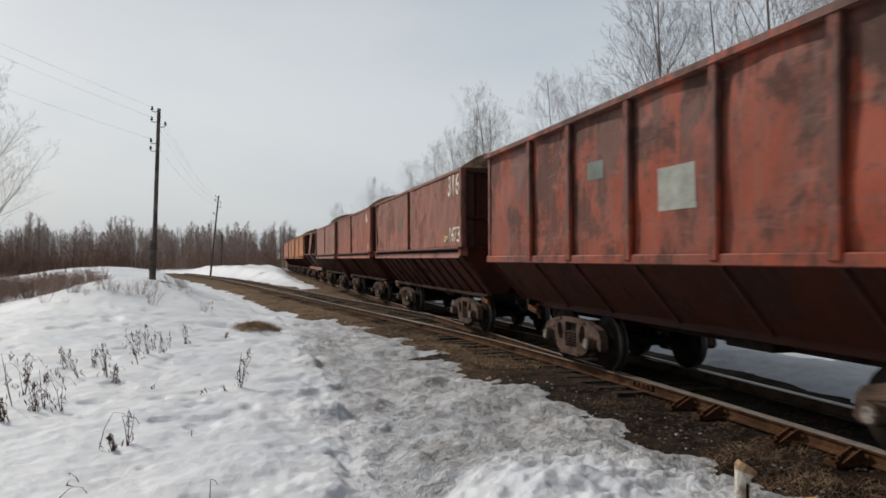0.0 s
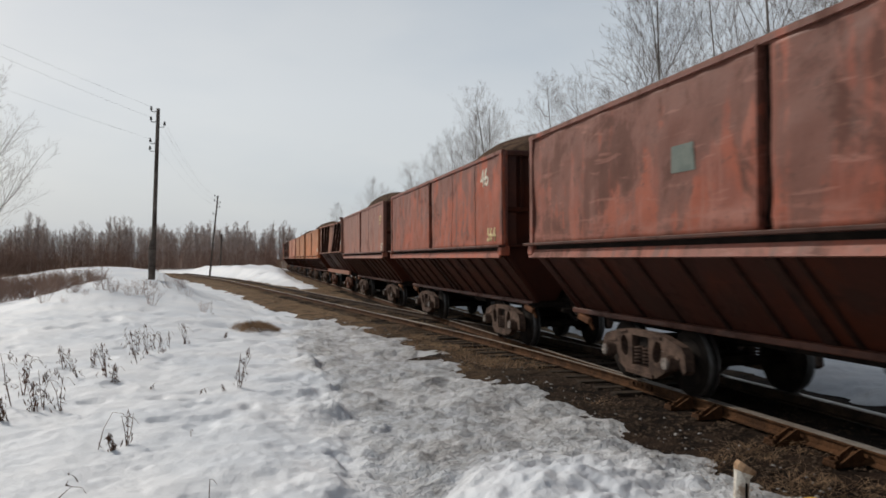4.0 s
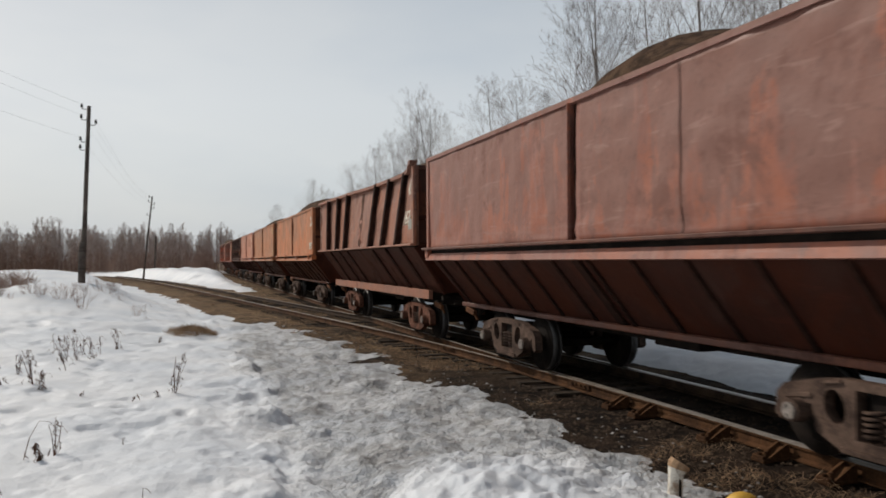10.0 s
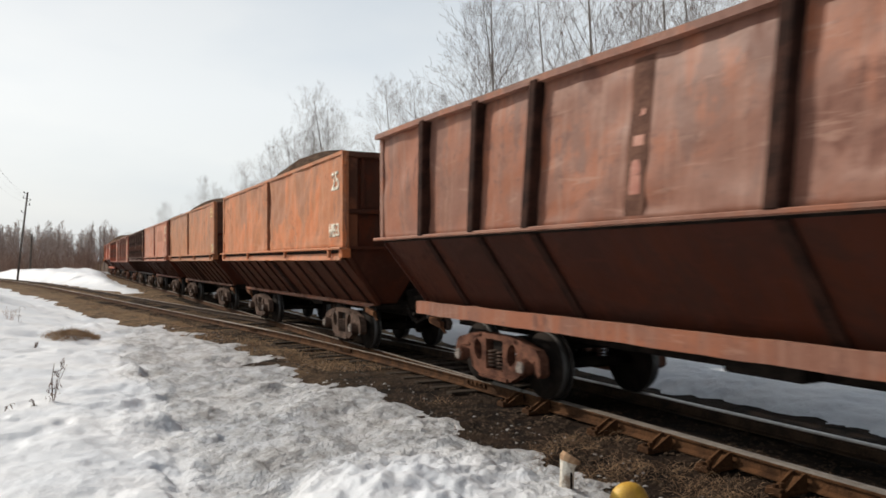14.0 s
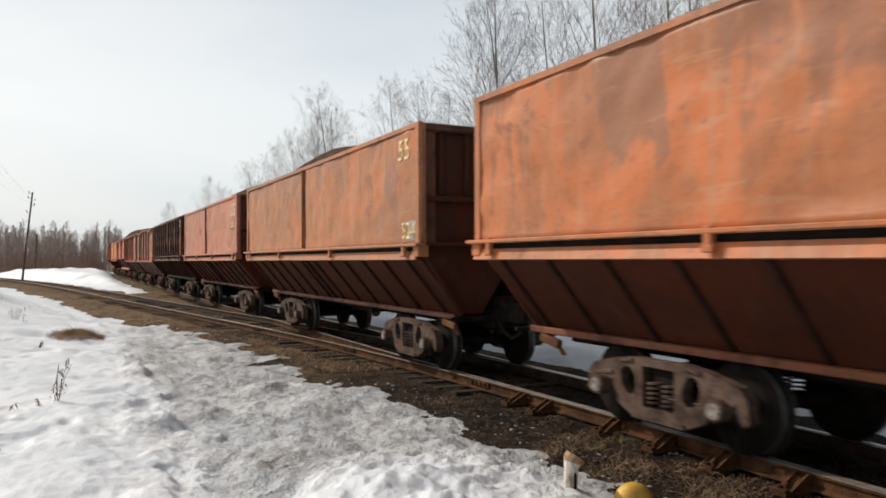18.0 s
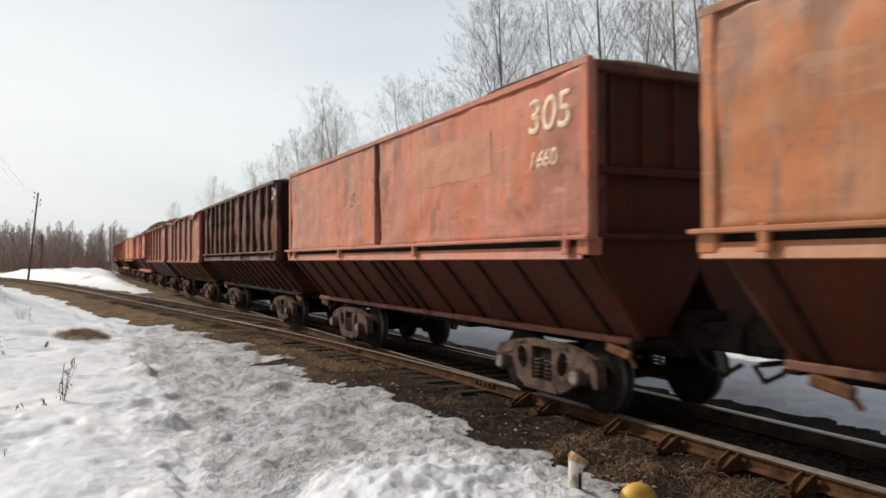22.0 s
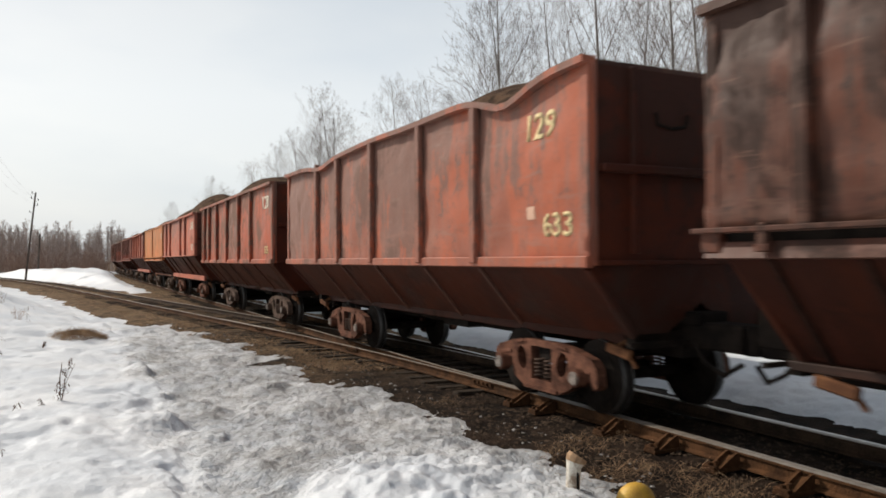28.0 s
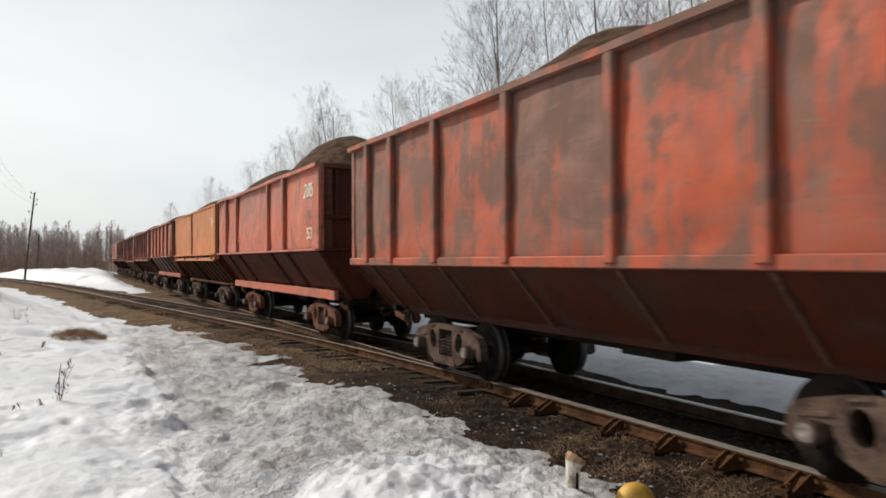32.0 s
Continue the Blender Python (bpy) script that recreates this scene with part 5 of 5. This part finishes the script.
def weed(seed, height, lean, leafy, label):
    """A dead weed: a few stalks, some snapped over, with a clump of curled dry leaves."""
    r = random.Random(seed)
    t = tagged(new("dead_weed"), label, "weed", "dead weeds in the snow")
    for k in range(r.randint(2, 4) if leafy > .3 else 1):
        a = r.uniform(0, 6.283)
        spread = .2 if leafy > .3 else .04
        tip = Vector((math.cos(a) * spread + lean, math.sin(a) * spread, r.uniform(.75, 1.0))) * height
        mid = tip * .5 + Vector((r.uniform(-.05, .05), r.uniform(-.05, .05), .06)) * height
        pts, rad = [Vector((0, 0, -.06)), mid, tip], [.0055, .0042, .0028]
        if r.random() < .45 or leafy < .1:
            pts += [tip + Vector((.16 + lean * .2, 0, -.03)) * height, tip + Vector((.30 + lean * .2, 0, -.22)) * height]
            rad += [.003, .0036]
        m = Sticks()
        m.stick(pts, rad, 4)
        part_of("stalk", m.mesh("stalk", WEED), None, t)
    if leafy > .03:
        m = Sticks()
        for k in range(int(32 * leafy)):
            u = r.random() ** 1.3 * .95
            wide = .16 * (1.05 - u) + .03
            p = Vector((lean * u + r.uniform(-wide, wide), r.uniform(-wide, wide), u + .1)) * height
            l = r.uniform(.05, .11)
            m.stick([p, p + Vector((r.uniform(-.03, .03), r.uniform(-.03, .03), -l * .5)), p + Vector((r.uniform(-.05, .05), r.uniform(-.04, .04), -l))], [.002, r.uniform(.005, .010), .0015], 4)
        tagged(part_of("dry_leaves", m.mesh("dry_leaves", WEED), None, t), kind="stuff")
    return t


for i, (lat, s, h, lean, leafy) in enumerate(((-2.01, 15.04, .64, -.05, .8), (-2.0, 16.38, .6, -.1, .7), (-1.71, 16.5, .44, -.25, .8), (-1.42, 18.44, .52, -.15, .8), (-1.68, 17.33, .40, -.05, .3), (-2.31, 13.66, .58, -.15, .9),
                                               (-2.75, 14.84, .36, .05, .6), (-2.12, 13.29, .32, 0, 1.0), (-2.45, 11.06, .56, -.1, .6), (-3.24, 14.81, .42, -.1, .7), (-2.77, 13.78, .46, -.4, .5), (-2.74, 11.35, .55, .12, 1.0),
                                               (-2.78, 11.15, .42, -.05, 1.0), (-3.14, 11.46, .78, 0, .5), (-3.0, 10.54, .30, -.1, 1.2), (-3.23, 12.33, .42, .05, .5), (-.14, 12.29, .60, .22, 1.2), (-1.59, 8.81, .50, .32, .05),
                                               (-1.30, 8.88, .40, .05, .4), (-1.39, 8.68, .18, -.4, .8), (-1.61, 6.76, .25, .9, .04), (-.34, 6.89, .21, 0, .02), (-1.49, 12.36, .10, 1.0, .1), (-.64, 9.06, .10, -.1, .02),
                                               (-2.25, 16.44, .5, -.2, .6), (-2.01, 17.2, .36, .1, .4), (-1.5, 7.6, .10, -1.2, .02), (-.75, 11.9, .12, .9, .1), (-.35, 12.1, .12, -.6, .3), (-.6, 19.4, .16, .4, .4), (-2.6, 17.6, .5, 0, .3), (-1.2, 25.6, .5, .1, .2), (-3.5, 13.4, .5, .1, .6), (-3.6, 11.9, .6, -.1, .8))):
    o = weed(100 + i, h, lean, leafy, "dead brown weed with curled dry leaves in the snow" if leafy > .3 else "bare dry stalk poking out of the snow")
    p = at_track(lat, s)
    o.matrix_world = Matrix.Translation((p.x, p.y, ground_z(p)))


def blades(name, places, label, lo, hi, thin=1.0, lie=.2):
    m = Sticks()
    for x, y, z in places:
        a, l = rng.uniform(0, 6.283), rng.uniform(lo, hi)
        tilt = rng.uniform(lie, 2.2 + lie)
        d = Vector((math.cos(a) * tilt, math.sin(a) * tilt, 1)).normalized() * l
        p = Vector((x, y, z - .01))
        m.stick([p, p + d * .55 + Vector((0, 0, .01)), p + d + Vector((0, 0, -l * .18))], [.0035 * thin, .003 * thin, .0015 * thin], 3)
    return tagged(part_of(name, m.mesh(name, STRAW), None, None), label, "grass", kind="stuff")


def on_earth(pairs):
    """Places on the ground for pairs of lateral and lengthwise distance."""
    q = np.array(pairs)
    z = ground_height(q[:, 0], q[:, 1])
    return [(*at_track(a, b)[:2], c) for (a, b), c in zip(pairs, z)]


spots = [(rng.triangular(3.7, 6.1, 5.3), rng.uniform(2.0, 10.5) if i % 3 else rng.uniform(2.5, 7.5)) for i in range(4200)]
blades("dry_grass", on_earth([p for p in spots if noise.noise((p[0] * 1.2, p[1] * 1.2, 3)) > (-.02 if p[1] < 6.6 else .22)]), "flattened dry straw-coloured grass beside the rail", .06, .30, .5, .7)
spots = []
for i in range(14000):
    s = 13 + 58 * rng.random() ** 1.3
    b = 6.19 - .14 * max(s - 14, 0)
    spots.append((rng.uniform(b - 1.6, NEAR_RAIL - .4), s))
blades("brown_grass", on_earth([p for p in spots if noise.noise((p[0] * .8, p[1] * .5, 9)) > -.12]), "low brown grass between the two tracks", .04, .15)
spots = []
for i in range(1600):
    a, q = rng.uniform(0, 6.283), rng.random() ** .5
    reach = q * (.75 + .5 * noise.noise((math.cos(a) * 1.4, math.sin(a) * 1.4, 7)))
    spots.append((.2 + math.cos(a) * reach * .8, 21.6 + math.sin(a) * reach * 1.1, q))
q = np.array(spots)
z = np.maximum(ground_height(q[:, 0], q[:, 1]), snow_height(q[:, 0], q[:, 1]))
blades("grass_tuft", [(*at_track(a, b)[:2], c + .13 * (1 - w * w)) for (a, b, w), c in zip(spots, z)], "tuft of brown matted grass in thawed snow", .08, .26)

DEBRIS = speckled("bark_and_stone_bits", (.012, .009, .006), (.085, .058, .040), 30, .95, .2)


def debris(count):
    """Small stones, chips and ice crumbs on the earth beside the rails, in one mesh."""
    verts, faces = [], []
    s = np.array([2.5 + 24 * rng.random() ** 1.6 for i in range(count)])
    lat = branch(s) + np.array([rng.uniform(-1.7, 1.4) for i in range(count)])
    for la, le, z in zip(lat, s, ground_height(lat, s)):
        r, b = rng.uniform(.008, .034), len(verts)
        p = at_track(float(la), float(le), float(z))
        a = rng.uniform(0, 6.283)
        u, q = Vector((math.cos(a), math.sin(a), 0)) * r * rng.uniform(1, 2.2), Vector((-math.sin(a), math.cos(a), 0)) * r
        up = Vector((0, 0, r * .8))
        verts += [p - u, p + u, p - q, p + q, p + up + u * .3]
        faces += [(b, b + 2, b + 4), (b + 2, b + 1, b + 4), (b + 1, b + 3, b + 4), (b + 3, b, b + 4)]
    me = mesh_of("trackside_debris", [tuple(v) for v in verts], faces)
    return tagged(part_of("trackside_debris", me, DEBRIS, None), "scattered stones, bark and crumbs of ice on dark earth", "debris", kind="stuff")


debris(9000)
CRUMB = speckled("dirty_ice_crumbs", (.08, .07, .062), (.32, .31, .30), 9, .7, .4)


def crumbs(count):
    """Half-melted crumbs of snow along the edge of the thaw, in one mesh."""
    lat, s = np.empty(count), np.array([2.5 + 26 * rng.random() ** 1.5 for i in range(count)])
    lat = branch(s) - np.array([rng.uniform(.7, 3.2) for i in range(count)])
    over = snow_height(lat, s) - ground_height(lat, s)
    keep = (over > -.16) & (over < .02)
    verts, faces = [], []
    for la, le, z in zip(lat[keep], s[keep], ground_height(lat[keep], s[keep])):
        r, b = rng.uniform(.006, .03) * rng.random() ** .7 + .003, len(verts)
        p = at_track(float(la), float(le), float(z) - .004)
        a = rng.uniform(0, 6.283)
        u, q = Vector((math.cos(a), math.sin(a), 0)) * r * rng.uniform(1, 1.7), Vector((-math.sin(a), math.cos(a), 0)) * r
        up = Vector((0, 0, r * rng.uniform(.5, 1.0)))
        verts += [p - u - q * .7, p + u - q, p + u + q * .8, p - u * .8 + q, p + up - u * .4 - q * .3, p + up * .9 + u * .5 - q * .4, p + up + u * .4 + q * .4, p + up * .8 - u * .4 + q * .4]
        faces += [(b, b + 1, b + 5, b + 4), (b + 1, b + 2, b + 6, b + 5), (b + 2, b + 3, b + 7, b + 6), (b + 3, b, b + 4, b + 7), (b + 4, b + 5, b + 6, b + 7)]
    me = mesh_of("snow_crumbs", [tuple(v) for v in verts], faces)
    return tagged(part_of("snow_crumbs", me, CRUMB, None), "grey crumbs of melting snow along the thawed edge", "snow", kind="stuff")


crumbs(1500)

# ---- poles and wires ----
POLE = speckled("weathered_pole", (.075, .06, .052), (.18, .15, .128), 2.5, .95, .5)
GLAZE = speckled("dark_insulator", (.03, .03, .03), (.07, .065, .06), 8, .3, 0)


def line_pole(base, height, lean_x, label, stub, wide=1.0):
    """A leaning wooden pole with hooked insulators and, at its foot, a stub post."""
    t = tagged(new("utility_pole"), label, "utility pole", "poles of the line")
    top = Vector((math.tan(radians(lean_x)) * height, 0, height))
    t.matrix_world = Matrix.Translation(base)
    part("pole_shaft", tube(bmesh.new(), [(0, 0, -.5), tuple(top * .5), tuple(top)], [.13 * wide, .115 * wide, .095 * wide], 10), POLE, t, "", True)
    if stub:
        part("stub_post", tube(bmesh.new(), [(.02, -.2, -.5), (.03, -.2, 1.5), (.05, -.18, 1.9)], [.13, .125, .11], 9), POLE, t, "", True)
        for z in (.7, 1.5):
            part("binding", tube(bmesh.new(), [(-.16, -.34, z), (.2, -.34, z), (.2, .15, z), (-.16, .15, z), (-.16, -.34, z)], [.012] * 5, 5), DARK_IRON, t)
    ends = []
    for f, sx in ((.985, -1), (.925, -1), (.895, 1), (.84, 1) if not stub else (.80, -1), (.755, -1)):
        p = top * f
        bm = tube(bmesh.new(), [p, p + Vector((sx * .2, 0, -.03)), p + Vector((sx * .32, 0, 0)), p + Vector((sx * .32, 0, .08))], [.016] * 4, 6)
        hook = part("hook", bm, DARK_IRON, t)
        bm = bmesh.new()
        disc(bm, p + Vector((sx * .32, 0, .12)), .062, .11, "Z", 10, .045)
        disc(bm, p + Vector((sx * .32, 0, .20)), .04, .06, "Z", 10)
        part("insulator", bm, GLAZE, t, "", True)
        ends.append(Vector(base) + p + Vector((sx * .32, 0, .2)))
    return ends


def sight(yaw, dist, z):
    x, y = polar(yaw, dist)
    return Vector((x, y, z))


near_ends = line_pole(sight(-21.1, 37.5, .95), 8.05, 1.9, "tall leaning wooden pole with hooked insulators and a stub", True, .85)
far_ends = line_pole(sight(-17.2, 86, .6), 8.3, 6.2, "leaning wooden line pole on the snow bank", False, .8)
line_pole(sight(-16.5, 112, -.6), 6.2, 2.5, "thin bare wooden pole before the wood", False)
WIRE = speckled("line_wire", (.38, .38, .38), (.5, .5, .5), 3, .6, 0)


def wire(a, b, drop):
    pts = [a.lerp(b, i / 16) - Vector((0, 0, drop * 4 * (i / 16) * (1 - i / 16))) for i in range(17)]
    tagged(part("overhead_wire", tube(bmesh.new(), pts, [.0035] * 17, 4), WIRE, None), "thin sagging overhead wire between the poles", "wire", "wires of the line")


for e, f in zip(near_ends[:4], far_ends):
    wire(e, f, .7)
for e, dz in zip((near_ends[0], near_ends[1], near_ends[3]), (0, -.45, -1.9)):
    wire(e, Vector((-22, 12.0, 12.6 + dz)), .3)


motions()
